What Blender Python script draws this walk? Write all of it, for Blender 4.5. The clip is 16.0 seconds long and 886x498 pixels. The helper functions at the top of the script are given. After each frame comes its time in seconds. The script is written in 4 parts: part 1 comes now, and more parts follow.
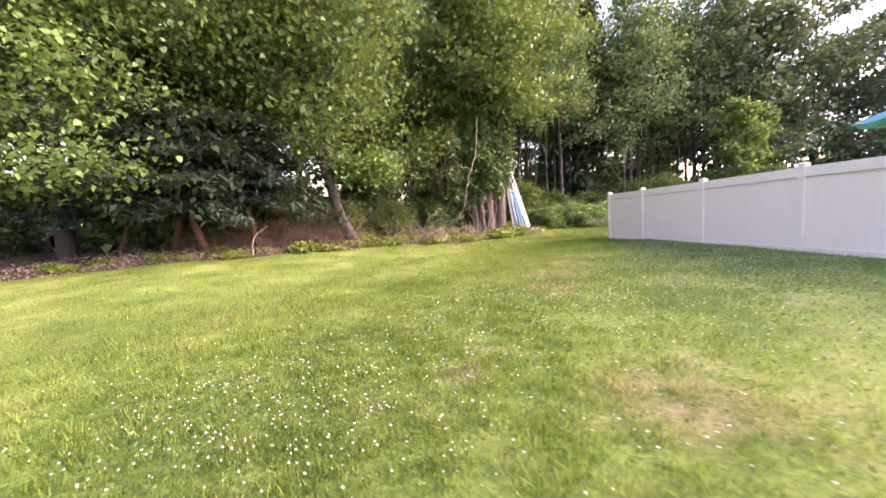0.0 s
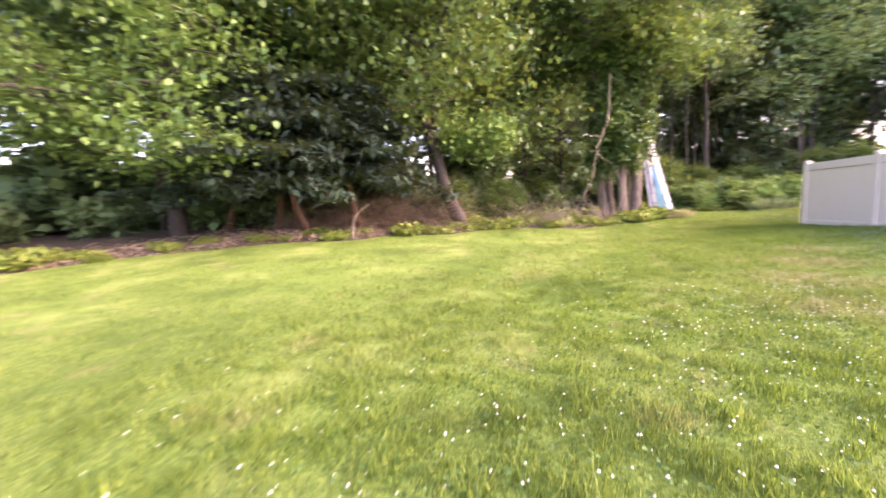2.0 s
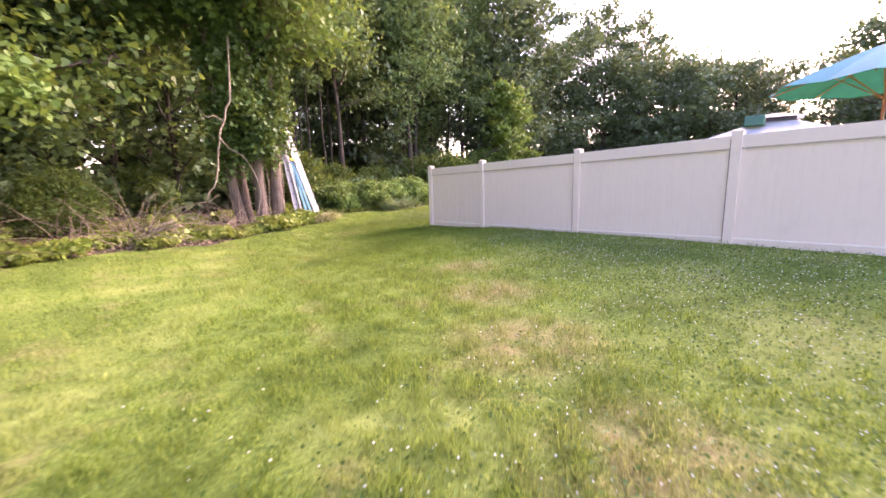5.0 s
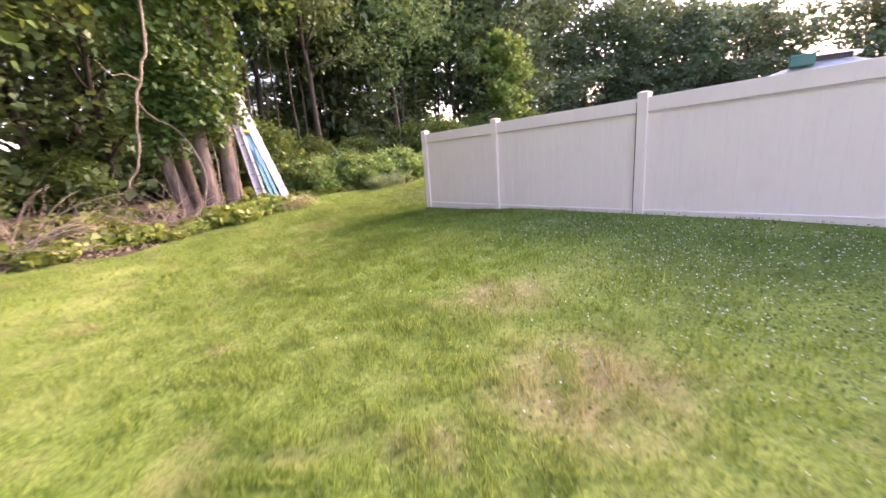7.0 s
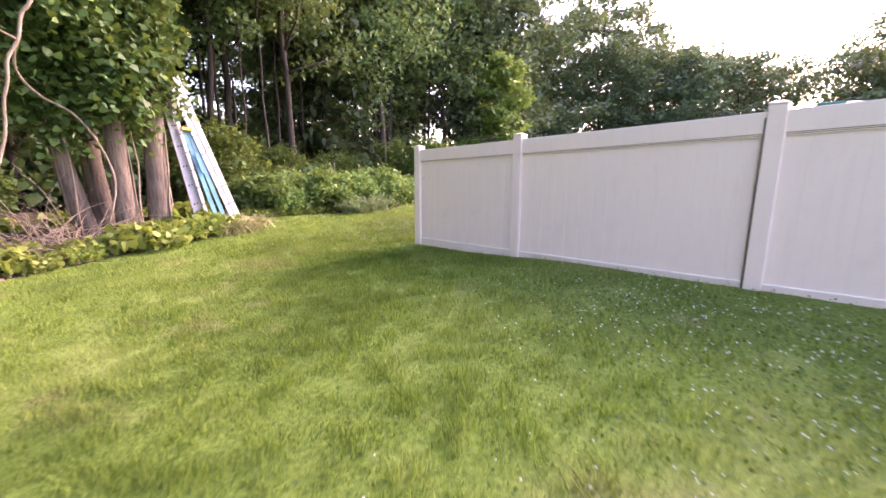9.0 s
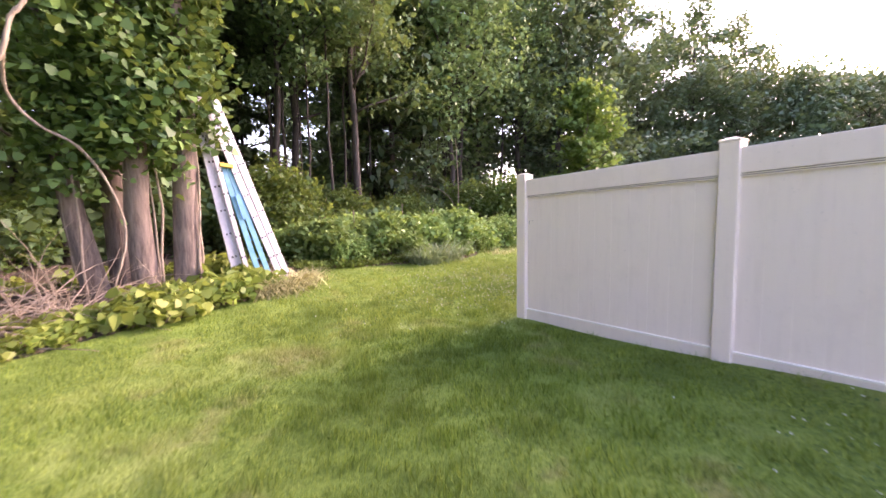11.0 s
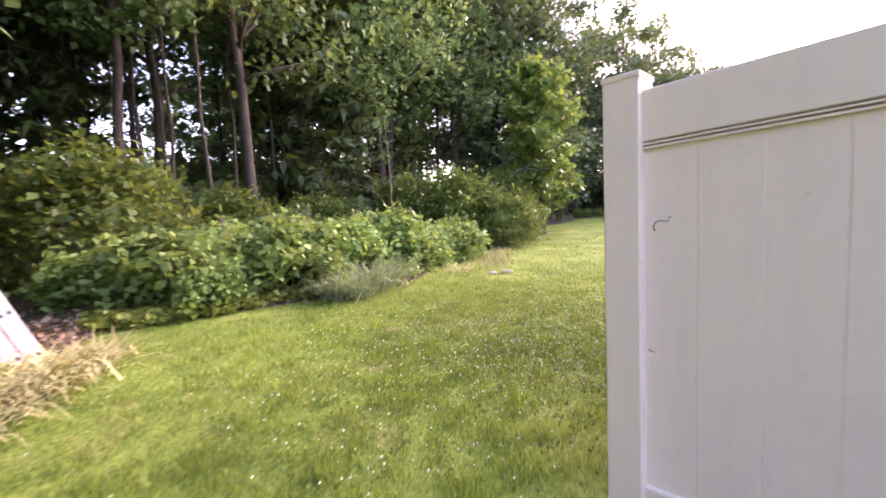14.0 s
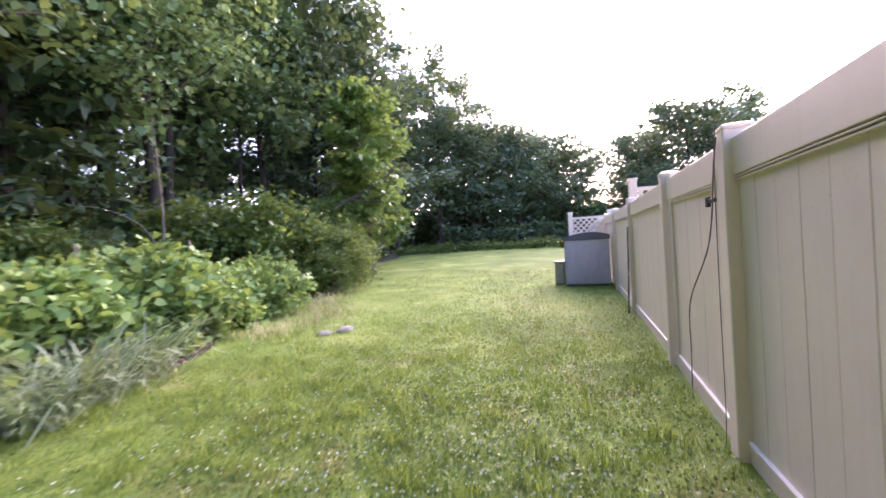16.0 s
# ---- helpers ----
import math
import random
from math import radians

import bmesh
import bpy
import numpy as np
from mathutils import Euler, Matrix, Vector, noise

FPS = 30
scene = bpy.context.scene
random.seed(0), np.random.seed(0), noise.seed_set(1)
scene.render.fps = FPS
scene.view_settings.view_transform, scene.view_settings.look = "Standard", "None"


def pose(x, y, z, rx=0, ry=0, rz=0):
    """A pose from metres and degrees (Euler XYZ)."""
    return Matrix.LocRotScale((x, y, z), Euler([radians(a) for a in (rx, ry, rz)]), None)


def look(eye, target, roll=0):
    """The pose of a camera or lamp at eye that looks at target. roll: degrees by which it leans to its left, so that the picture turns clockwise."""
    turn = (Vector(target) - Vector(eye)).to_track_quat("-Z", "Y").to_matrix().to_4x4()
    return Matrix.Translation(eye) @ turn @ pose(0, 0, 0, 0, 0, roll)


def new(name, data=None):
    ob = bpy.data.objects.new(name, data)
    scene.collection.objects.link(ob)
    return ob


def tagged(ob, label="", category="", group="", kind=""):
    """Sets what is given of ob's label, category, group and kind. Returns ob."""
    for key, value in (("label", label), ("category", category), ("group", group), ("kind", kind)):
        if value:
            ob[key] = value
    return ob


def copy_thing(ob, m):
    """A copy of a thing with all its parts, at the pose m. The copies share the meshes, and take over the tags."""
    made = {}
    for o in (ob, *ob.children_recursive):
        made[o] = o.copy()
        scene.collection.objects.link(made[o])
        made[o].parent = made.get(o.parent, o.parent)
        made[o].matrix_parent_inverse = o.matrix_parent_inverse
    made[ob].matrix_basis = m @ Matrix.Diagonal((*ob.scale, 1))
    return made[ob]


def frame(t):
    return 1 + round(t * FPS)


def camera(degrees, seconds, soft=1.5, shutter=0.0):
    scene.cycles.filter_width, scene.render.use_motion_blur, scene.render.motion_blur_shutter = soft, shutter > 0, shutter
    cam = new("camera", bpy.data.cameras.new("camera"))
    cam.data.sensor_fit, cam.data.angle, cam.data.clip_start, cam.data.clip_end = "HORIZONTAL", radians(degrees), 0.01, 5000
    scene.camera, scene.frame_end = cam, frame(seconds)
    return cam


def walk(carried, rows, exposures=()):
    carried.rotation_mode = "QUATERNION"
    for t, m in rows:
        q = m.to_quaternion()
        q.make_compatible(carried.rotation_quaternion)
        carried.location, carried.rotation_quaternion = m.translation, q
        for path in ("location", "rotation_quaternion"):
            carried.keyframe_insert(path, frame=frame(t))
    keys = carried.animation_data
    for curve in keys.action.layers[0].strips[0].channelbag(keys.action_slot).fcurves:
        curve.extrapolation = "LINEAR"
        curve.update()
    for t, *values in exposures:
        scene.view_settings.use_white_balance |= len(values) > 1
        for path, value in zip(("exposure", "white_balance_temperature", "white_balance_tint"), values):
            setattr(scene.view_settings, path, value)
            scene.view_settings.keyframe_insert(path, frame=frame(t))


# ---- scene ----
cam = camera(95.1, 16.0, shutter=0.5)
PATH = [
    (0, (-0.139, -0.126, 1.14), (0.018, 1.857, 0.933), -2.9),
    (0.5, (-0.361, 0.46, 1.108), (-0.381, 2.442, 0.843), -3.6),
    (1, (-0.526, 1.033, 1.017), (-1.08, 2.943, 0.804), -4.1),
    (1.5, (-0.8, 1.604, 0.969), (-1.392, 3.487, 0.646), -2.6),
    (2, (-0.996, 2.234, 0.945), (-1.289, 4.195, 0.683), -3.1),
    (2.5, (-1.117, 2.834, 0.968), (-0.985, 4.808, 0.679), -3.3),
    (3, (-1.174, 3.482, 0.967), (-0.584, 5.376, 0.707), -4.5),
    (3.5, (-1.012, 4.058, 1.048), (-0.088, 5.799, 0.707), -3.7),
    (4, (-0.708, 4.631, 1.081), (0.493, 6.198, 0.762), -1.6),
    (4.2, (-0.569, 4.817, 1.094), (0.638, 6.384, 0.797), -1.4),
    (6.3, (1.312, 6.804, 1.098), (2.547, 8.292, 0.589), -2.6),
    (6.5, (1.431, 7.056, 1.097), (2.561, 8.636, 0.619), -4.4),
    (7, (1.689, 7.819, 1.042), (2.916, 9.316, 0.54), -4.4),
    (7.5, (2.093, 8.302, 1.02), (3.379, 9.754, 0.531), -3.7),
    (8, (2.376, 8.798, 0.974), (3.692, 10.25, 0.57), -2.6),
    (8.5, (2.594, 9.438, 0.93), (3.978, 10.834, 0.562), -1.3),
    (9, (3.09, 9.917, 0.922), (4.423, 11.359, 0.541), 0.1),
    (9.5, (3.424, 10.424, 0.885), (4.721, 11.889, 0.471), 0.4),
    (10, (3.686, 11.035, 0.905), (4.702, 12.731, 0.601), 0.5),
    (10.2, (3.778, 11.286, 0.886), (4.867, 12.944, 0.634), 1.1),
    (12.3, (5.164, 13.648, 0.947), (6.257, 15.319, 0.817), -3.4),
    (12.5, (5.258, 13.87, 0.955), (6.366, 15.528, 0.804), -3.3),
    (13, (5.646, 14.38, 0.911), (6.714, 16.069, 0.838), -3.3),
    (13.5, (5.958, 14.875, 0.898), (7.148, 16.478, 0.78), -2.7),
    (14, (6.359, 15.336, 0.834), (7.733, 16.78, 0.673), -2.7),
    (14.5, (6.66, 15.76, 0.801), (8.111, 17.133, 0.703), -2.8),
    (15, (7.07, 16.215, 0.761), (8.668, 17.416, 0.671), -2.8),
    (15.5, (7.561, 16.673, 0.783), (9.334, 17.597, 0.728), -3.2),
    (16, (7.982, 16.939, 0.778), (9.852, 17.646, 0.761), -3.4),
]
walk(cam, [(t, look(eye, target, roll)) for t, eye, target, roll in PATH], [(0, 3.4, 6850, 50), (1.5, 3.48, 6800, 49), (2.2, 3.6, 6800, 50), (3, 3.55, 6900, 52), (4, 3.5, 6950, 53), (6.5, 3.46, 6900, 51), (8, 3.53, 6950, 51), (10, 3.54, 6800, 48), (13, 3.6, 6850, 50), (15, 3.55, 6700, 51), (16, 3.42, 5950, 49)])


# ---- world, sun, exposure ----
SUN_AZ, SUN_EL = 95.0, 24.0          # bearing from +y towards +x, and height, in degrees
world = bpy.data.worlds.new("sky")
scene.world = world
world.use_nodes = True
wn, wl = world.node_tree.nodes, world.node_tree.links
sky = wn.new("ShaderNodeTexSky")
sky.sky_type = "NISHITA"
sky.sun_disc = False
sky.sun_elevation = radians(SUN_EL)
sky.sun_rotation = radians(SUN_AZ)
sky.air_density, sky.dust_density, sky.ozone_density = 1.0, 2.0, 0.8
wn["Background"].inputs["Strength"].default_value = 0.10
wl.new(sky.outputs["Color"], wn["Background"].inputs["Color"])

sun_data = bpy.data.lights.new("sun", "SUN")
sun_data.energy, sun_data.angle, sun_data.color = 1.0, radians(50), (1.0, 0.86, 0.68)
sun = new("sun", sun_data)
sun_dir = Vector((math.sin(radians(SUN_AZ)) * math.cos(radians(SUN_EL)), math.cos(radians(SUN_AZ)) * math.cos(radians(SUN_EL)), math.sin(radians(SUN_EL))))
sun.matrix_world = look(sun_dir * 60, (0, 0, 0))


# ---- materials ----
def material(name):
    m = bpy.data.materials.new(name)
    m.use_nodes = True
    nt = m.node_tree
    return m, nt, nt.nodes["Principled BSDF"]


def node(nt, kind, **values):
    n = nt.nodes.new(kind)
    for key, value in values.items():
        if key in n.inputs:
            n.inputs[key].default_value = value
    return n


def ramp(nt, source, stops):
    r = nt.nodes.new("ShaderNodeValToRGB")
    while len(r.color_ramp.elements) < len(stops):
        r.color_ramp.elements.new(0.5)
    for e, (p, c) in zip(r.color_ramp.elements, stops):
        e.position, e.color = p, (*c, 1)
    nt.links.new(source, r.inputs["Fac"])
    return r.outputs["Color"]


def noise_of(nt, scale, detail=4.0, rough=0.55, coords=None):
    n = node(nt, "ShaderNodeTexNoise", Scale=scale, Detail=detail, Roughness=rough)
    if coords is None:
        coords = nt.nodes.new("ShaderNodeTexCoord").outputs["Object"]
    nt.links.new(coords, n.inputs["Vector"])
    return n.outputs["Fac"]


def mixed(nt, fac, a, b, kind="MIX"):
    m = nt.nodes.new("ShaderNodeMix")
    m.data_type, m.blend_type = "RGBA", kind
    for value, slot in ((fac, 0), (a, 6), (b, 7)):
        if hasattr(value, "is_linked"):
            nt.links.new(value, m.inputs[slot])
        elif slot == 0:
            m.inputs[0].default_value = value
        else:
            m.inputs[slot].default_value = (*value, 1)
    return m.outputs[2]


def bumped(nt, bsdf, height, strength, distance):
    b = node(nt, "ShaderNodeBump", Strength=strength, Distance=distance)
    nt.links.new(height, b.inputs["Height"])
    nt.links.new(b.outputs["Normal"], bsdf.inputs["Normal"])


def leaf_material(name, dark, mid, light, gloss=0.5, through_light=0.4):
    """Leaves: each one its own tone, some light passing through."""
    m, nt, bsdf = material(name)
    geo = nt.nodes.new("ShaderNodeNewGeometry")
    info = nt.nodes.new("ShaderNodeObjectInfo")
    col = ramp(nt, geo.outputs["Random Per Island"], [(0.0, dark), (0.5, mid), (1.0, light)])
    big = noise_of(nt, 0.5, 2.0)
    col = mixed(nt, ramp(nt, big, [(0.35, (0, 0, 0)), (0.7, (0.6, 0.6, 0.6))]), col, light)
    hsv = node(nt, "ShaderNodeHueSaturation", Saturation=1.0, Value=1.0)
    mr = node(nt, "ShaderNodeMapRange")
    mr.inputs["To Min"].default_value, mr.inputs["To Max"].default_value = 0.75, 1.25
    nt.links.new(info.outputs["Random"], mr.inputs["Value"])
    nt.links.new(mr.outputs["Result"], hsv.inputs["Value"])
    nt.links.new(col, hsv.inputs["Color"])
    col = hsv.outputs["Color"]
    nt.links.new(col, bsdf.inputs["Base Color"])
    bsdf.inputs["Roughness"].default_value = gloss
    bsdf.inputs["Specular IOR Level"].default_value = 0.35
    tr = nt.nodes.new("ShaderNodeBsdfTranslucent")
    warm = mixed(nt, 0.5, col, (0.30, 0.36, 0.05))
    nt.links.new(warm, tr.inputs["Color"])
    mx = node(nt, "ShaderNodeMixShader", Fac=through_light)
    nt.links.new(bsdf.outputs[0], mx.inputs[1])
    nt.links.new(tr.outputs[0], mx.inputs[2])
    nt.links.new(mx.outputs[0], nt.nodes["Material Output"].inputs["Surface"])
    return m


def bark_material(name, dark, light, moss=None):
    m, nt, bsdf = material(name)
    tc = nt.nodes.new("ShaderNodeTexCoord")
    mp = node(nt, "ShaderNodeMapping", Scale=(7.0, 7.0, 1.1))
    nt.links.new(tc.outputs["Object"], mp.inputs["Vector"])
    n = noise_of(nt, 3.0, 8.0, 0.7, mp.outputs["Vector"])
    col = ramp(nt, n, [(0.3, dark), (0.68, light)])
    blot = noise_of(nt, 1.3, 3.0)
    col = mixed(nt, ramp(nt, blot, [(0.45, (0, 0, 0)), (0.7, (0.5, 0.5, 0.5))]), col, moss or light)
    nt.links.new(col, bsdf.inputs["Base Color"])
    bsdf.inputs["Roughness"].default_value = 0.9
    bumped(nt, bsdf, n, 0.9, 0.03)
    return m


def plain_material(name, colour, rough, second=None, scale=8.0, metal=0.0, bump=0.0):
    m, nt, bsdf = material(name)
    n = noise_of(nt, scale, 6.0, 0.65)
    col = ramp(nt, n, [(0.3, colour), (0.75, second or tuple(c * 0.8 for c in colour))])
    nt.links.new(col, bsdf.inputs["Base Color"])
    bsdf.inputs["Roughness"].default_value = rough
    bsdf.inputs["Metallic"].default_value = metal
    if bump:
        bumped(nt, bsdf, n, bump, 0.01)
    return m


WORN = [(2.7, 7.6, 1.0), (3.6, 8.9, 0.9), (2.0, 6.2, 0.8), (4.3, 10.2, 0.7), (1.5, 2.2, 0.8), (0.2, 2.9, 0.4), (5.2, 16.2, 0.6), (-0.6, 1.2, 0.5)]    # dry worn spots: x, y, reach


def worn_factor(nt, co, grain):
    """How dry the turf is: ragged spots worn into the lawn."""
    total = None
    for x, y, r in WORN:
        d = nt.nodes.new("ShaderNodeVectorMath")
        d.operation = "DISTANCE"
        nt.links.new(co, d.inputs[0])
        d.inputs[1].default_value = (x, y, -0.3)
        m = node(nt, "ShaderNodeMapRange")
        m.interpolation_type = "SMOOTHSTEP"
        nt.links.new(d.outputs["Value"], m.inputs["Value"])
        m.inputs["From Min"].default_value, m.inputs["From Max"].default_value = r, 0.1 * r
        if total is None:
            total = m.outputs["Result"]
        else:
            a = nt.nodes.new("ShaderNodeMath")
            a.operation = "MAXIMUM"
            nt.links.new(total, a.inputs[0])
            nt.links.new(m.outputs["Result"], a.inputs[1])
            total = a.outputs[0]
    a = nt.nodes.new("ShaderNodeMath")
    a.operation = "MULTIPLY"
    nt.links.new(total, a.inputs[0])
    nt.links.new(ramp(nt, grain, [(0.35, (0.1, 0.1, 0.1)), (0.6, (0.85, 0.85, 0.85))]), a.inputs[1])
    return a.outputs[0]


def lawn_material():
    m, nt, bsdf = material("lawn_turf")
    co = nt.nodes.new("ShaderNodeTexCoord").outputs["Object"]
    fine = noise_of(nt, 26.0, 6.0, 0.75, co)
    mid = noise_of(nt, 1.6, 5.0, 0.6, co)
    big = noise_of(nt, 0.28, 4.0, 0.6, co)
    col = ramp(nt, fine, [(0.28, (0.042, 0.08, 0.011)), (0.5, (0.135, 0.21, 0.034)), (0.72, (0.26, 0.34, 0.066))])
    dry = ramp(nt, fine, [(0.3, (0.20, 0.155, 0.07)), (0.7, (0.44, 0.35, 0.19))])
    lush = ramp(nt, fine, [(0.3, (0.08, 0.15, 0.018)), (0.7, (0.26, 0.37, 0.07))])
    col = mixed(nt, ramp(nt, big, [(0.42, (0, 0, 0)), (0.62, (0.75, 0.75, 0.75))]), col, lush)
    col = mixed(nt, ramp(nt, mid, [(0.57, (0, 0, 0)), (0.76, (0.6, 0.6, 0.6))]), col, dry)
    pale = noise_of(nt, 0.75, 4.0, 0.62, co)
    col = mixed(nt, ramp(nt, pale, [(0.52, (0, 0, 0)), (0.68, (0.6, 0.6, 0.6))]), col, (0.33, 0.40, 0.11))
    col = mixed(nt, ramp(nt, pale, [(0.34, (0.55, 0.55, 0.55)), (0.48, (0, 0, 0))]), col, (0.06, 0.115, 0.014))
    col = mixed(nt, worn_factor(nt, co, noise_of(nt, 3.0, 5.0, 0.65, co)), col, dry)
    nt.links.new(col, bsdf.inputs["Base Color"])
    bsdf.inputs["Roughness"].default_value = 0.85
    bsdf.inputs["Specular IOR Level"].default_value = 0.2
    bumped(nt, bsdf, fine, 0.8, 0.04)
    return m


def litter_material():
    m, nt, bsdf = material("leaf_litter")
    co = nt.nodes.new("ShaderNodeTexCoord").outputs["Object"]
    vor = node(nt, "ShaderNodeTexVoronoi", Scale=16.0)
    nt.links.new(co, vor.inputs["Vector"])
    fine = noise_of(nt, 9.0, 8.0, 0.75, co)
    col = ramp(nt, fine, [(0.25, (0.022, 0.016, 0.011)), (0.5, (0.068, 0.047, 0.030)), (0.75, (0.17, 0.125, 0.085))])
    col = mixed(nt, 0.25, col, vor.outputs["Color"], "SOFT_LIGHT")
    green = noise_of(nt, 0.9, 5.0, 0.7, co)
    col = mixed(nt, ramp(nt, green, [(0.5, (0, 0, 0)), (0.66, (0.7, 0.7, 0.7))]), col, (0.06, 0.10, 0.025))
    nt.links.new(col, bsdf.inputs["Base Color"])
    bsdf.inputs["Roughness"].default_value = 0.95
    bumped(nt, bsdf, fine, 1.0, 0.06)
    return m


def vinyl_material(name, colour, dirt):
    """Fence vinyl: matt, chalky, faint streaks, green-grey dirt towards the soil in blotches."""
    m, nt, bsdf = material(name)
    tc = nt.nodes.new("ShaderNodeTexCoord")
    mp = node(nt, "ShaderNodeMapping", Scale=(3.0, 3.0, 0.35))
    nt.links.new(tc.outputs["Object"], mp.inputs["Vector"])
    streak = noise_of(nt, 5.0, 5.0, 0.6, mp.outputs["Vector"])
    blot = noise_of(nt, 2.2, 5.0, 0.7)
    col = mixed(nt, ramp(nt, streak, [(0.5, (0, 0, 0)), (0.8, (0.22, 0.22, 0.22))]), colour, dirt)
    col = mixed(nt, ramp(nt, blot, [(0.53, (0, 0, 0)), (0.78, (0.22, 0.22, 0.22))]), col, dirt)
    speck = noise_of(nt, 38.0, 3.0, 0.6)
    col = mixed(nt, ramp(nt, speck, [(0.66, (0, 0, 0)), (0.74, (0.22, 0.22, 0.22))]), col, (0.30, 0.26, 0.21))
    nt.links.new(col, bsdf.inputs["Base Color"])
    bsdf.inputs["Roughness"].default_value = 0.42
    bumped(nt, bsdf, streak, 0.06, 0.01)
    return m


LAWN = lawn_material()
LITTER = litter_material()
VINYL = vinyl_material("fence_vinyl", (0.80, 0.690, 0.592), (0.57, 0.48, 0.40))
VINYL_CLEAN = vinyl_material("clean_vinyl", (0.85, 0.80, 0.72), (0.70, 0.65, 0.56))
BLADE = leaf_material("grass_blade", (0.05, 0.12, 0.014), (0.12, 0.22, 0.03), (0.28, 0.34, 0.08), 0.6, 0.35)
MAPLE = leaf_material("maple_leaf", (0.040, 0.098, 0.024), (0.080, 0.168, 0.040), (0.158, 0.262, 0.066), 0.5, 0.3)
FOREST = leaf_material("forest_leaf", (0.038, 0.094, 0.042), (0.096, 0.190, 0.080), (0.175, 0.280, 0.118), 0.5, 0.3)
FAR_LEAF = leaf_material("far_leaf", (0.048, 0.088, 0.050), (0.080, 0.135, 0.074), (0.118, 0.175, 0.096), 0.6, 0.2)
NEEDLE = leaf_material("conifer_needle", (0.023, 0.050, 0.024), (0.041, 0.084, 0.037), (0.076, 0.126, 0.050), 0.6, 0.15)
BLUE_NEEDLE = leaf_material("hemlock_needle", (0.010, 0.027, 0.018), (0.019, 0.045, 0.028), (0.036, 0.068, 0.040), 0.8, 0.12)
IVY = leaf_material("ivy_leaf", (0.026, 0.076, 0.020), (0.062, 0.140, 0.036), (0.130, 0.226, 0.060), 0.5, 0.24)
BRAMBLE = leaf_material("bramble_leaf", (0.070, 0.150, 0.036), (0.150, 0.275, 0.066), (0.295, 0.425, 0.130), 0.6, 0.36)
WEED = leaf_material("weed_leaf", (0.066, 0.125, 0.021), (0.166, 0.249, 0.043), (0.332, 0.373, 0.086))
SAPLING = leaf_material("sapling_leaf", (0.050, 0.112, 0.030), (0.104, 0.196, 0.048), (0.185, 0.292, 0.072), 0.5, 0.34)
STRAW = leaf_material("straw_leaf", (0.26, 0.22, 0.11), (0.40, 0.36, 0.17), (0.50, 0.50, 0.23), 0.7, 0.2)
BARK = bark_material("bark", (0.020, 0.016, 0.013), (0.080, 0.064, 0.052))
BARK_PALE = bark_material("pale_bark", (0.055, 0.042, 0.034), (0.23, 0.18, 0.145))
BARK_RED = bark_material("red_bark", (0.07, 0.035, 0.022), (0.22, 0.11, 0.07))
TWIG = bark_material("dead_twig", (0.12, 0.09, 0.065), (0.38, 0.31, 0.23))
FLOWER = plain_material("clover_flower", (0.80, 0.78, 0.70), 0.8, (0.60, 0.60, 0.48), 40)
ALUMINIUM = plain_material("weathered_aluminium", (0.55, 0.54, 0.59), 0.5, (0.40, 0.40, 0.45), 14, 0.3)
TEAL = plain_material("teal_fibreglass", (0.07, 0.26, 0.36), 0.5, (0.14, 0.33, 0.42), 10)
DARK_RUBBER = plain_material("dark_rubber", (0.025, 0.025, 0.027), 0.6)
YELLOW = plain_material("yellow_label", (0.70, 0.50, 0.06), 0.5)
BLUE = plain_material("blue_label", (0.10, 0.30, 0.62), 0.5)
CANVAS = plain_material("turquoise_canvas", (0.004, 0.22, 0.27), 0.9, (0.008, 0.27, 0.32), 3)
WOOD = plain_material("umbrella_wood", (0.20, 0.08, 0.04), 0.5, (0.28, 0.13, 0.07), 12)
RESIN = plain_material("grey_resin", (0.46, 0.44, 0.48), 0.55, (0.38, 0.36, 0.40), 6)
RESIN_DARK = plain_material("dark_resin", (0.10, 0.10, 0.11), 0.6)
BEIGE = plain_material("beige_resin", (0.40, 0.38, 0.30), 0.6)
STONE = plain_material("field_stone", (0.30, 0.28, 0.25), 0.9, (0.18, 0.165, 0.14), 9, 0.0, 0.6)
TAN_STONE = plain_material("tan_stone", (0.42, 0.31, 0.24), 0.9, (0.24, 0.17, 0.12), 7, 0.0, 0.7)
ROOF_WHITE = plain_material("white_roof", (0.66, 0.68, 0.72), 0.6, (0.55, 0.57, 0.60), 3)
ROOF_DARK = plain_material("dark_trim", (0.06, 0.06, 0.065), 0.6)
# brown that stands for the shade in the gaps beside the posts
GAP_SHADE = plain_material("gap_shade", (0.17, 0.13, 0.105), 0.9)
# brown tone painted in for the shade inside the rail grooves
GROOVE_SHADE = plain_material("groove_shade", (0.26, 0.21, 0.175), 0.9)
GREEN_BOX = plain_material("green_plastic", (0.02, 0.14, 0.10), 0.5)
CORD = plain_material("grey_cord", (0.16, 0.14, 0.13), 0.6)
DEAD_STEM = bark_material("dead_stem", (0.055, 0.038, 0.025), (0.19, 0.135, 0.085))
SHRUB_LEAF = leaf_material("shrub_leaf", (0.040, 0.092, 0.025), (0.081, 0.161, 0.039), (0.149, 0.241, 0.057))


# ---- building helpers ----
def link_mesh(name, mesh, mat, parent=None, label="", smooth=False):
    if mat and not mesh.materials:
        mesh.materials.append(mat)
    if smooth:
        mesh.polygons.foreach_set("use_smooth", [True] * len(mesh.polygons))
    ob = new(name, mesh)
    ob.parent = parent
    return tagged(ob, label)


def part(name, bm, mat, parent=None, label="", smooth=False):
    mesh = bpy.data.meshes.new(name)
    bm.to_mesh(mesh)
    bm.free()
    return link_mesh(name, mesh, mat, parent, label, smooth)


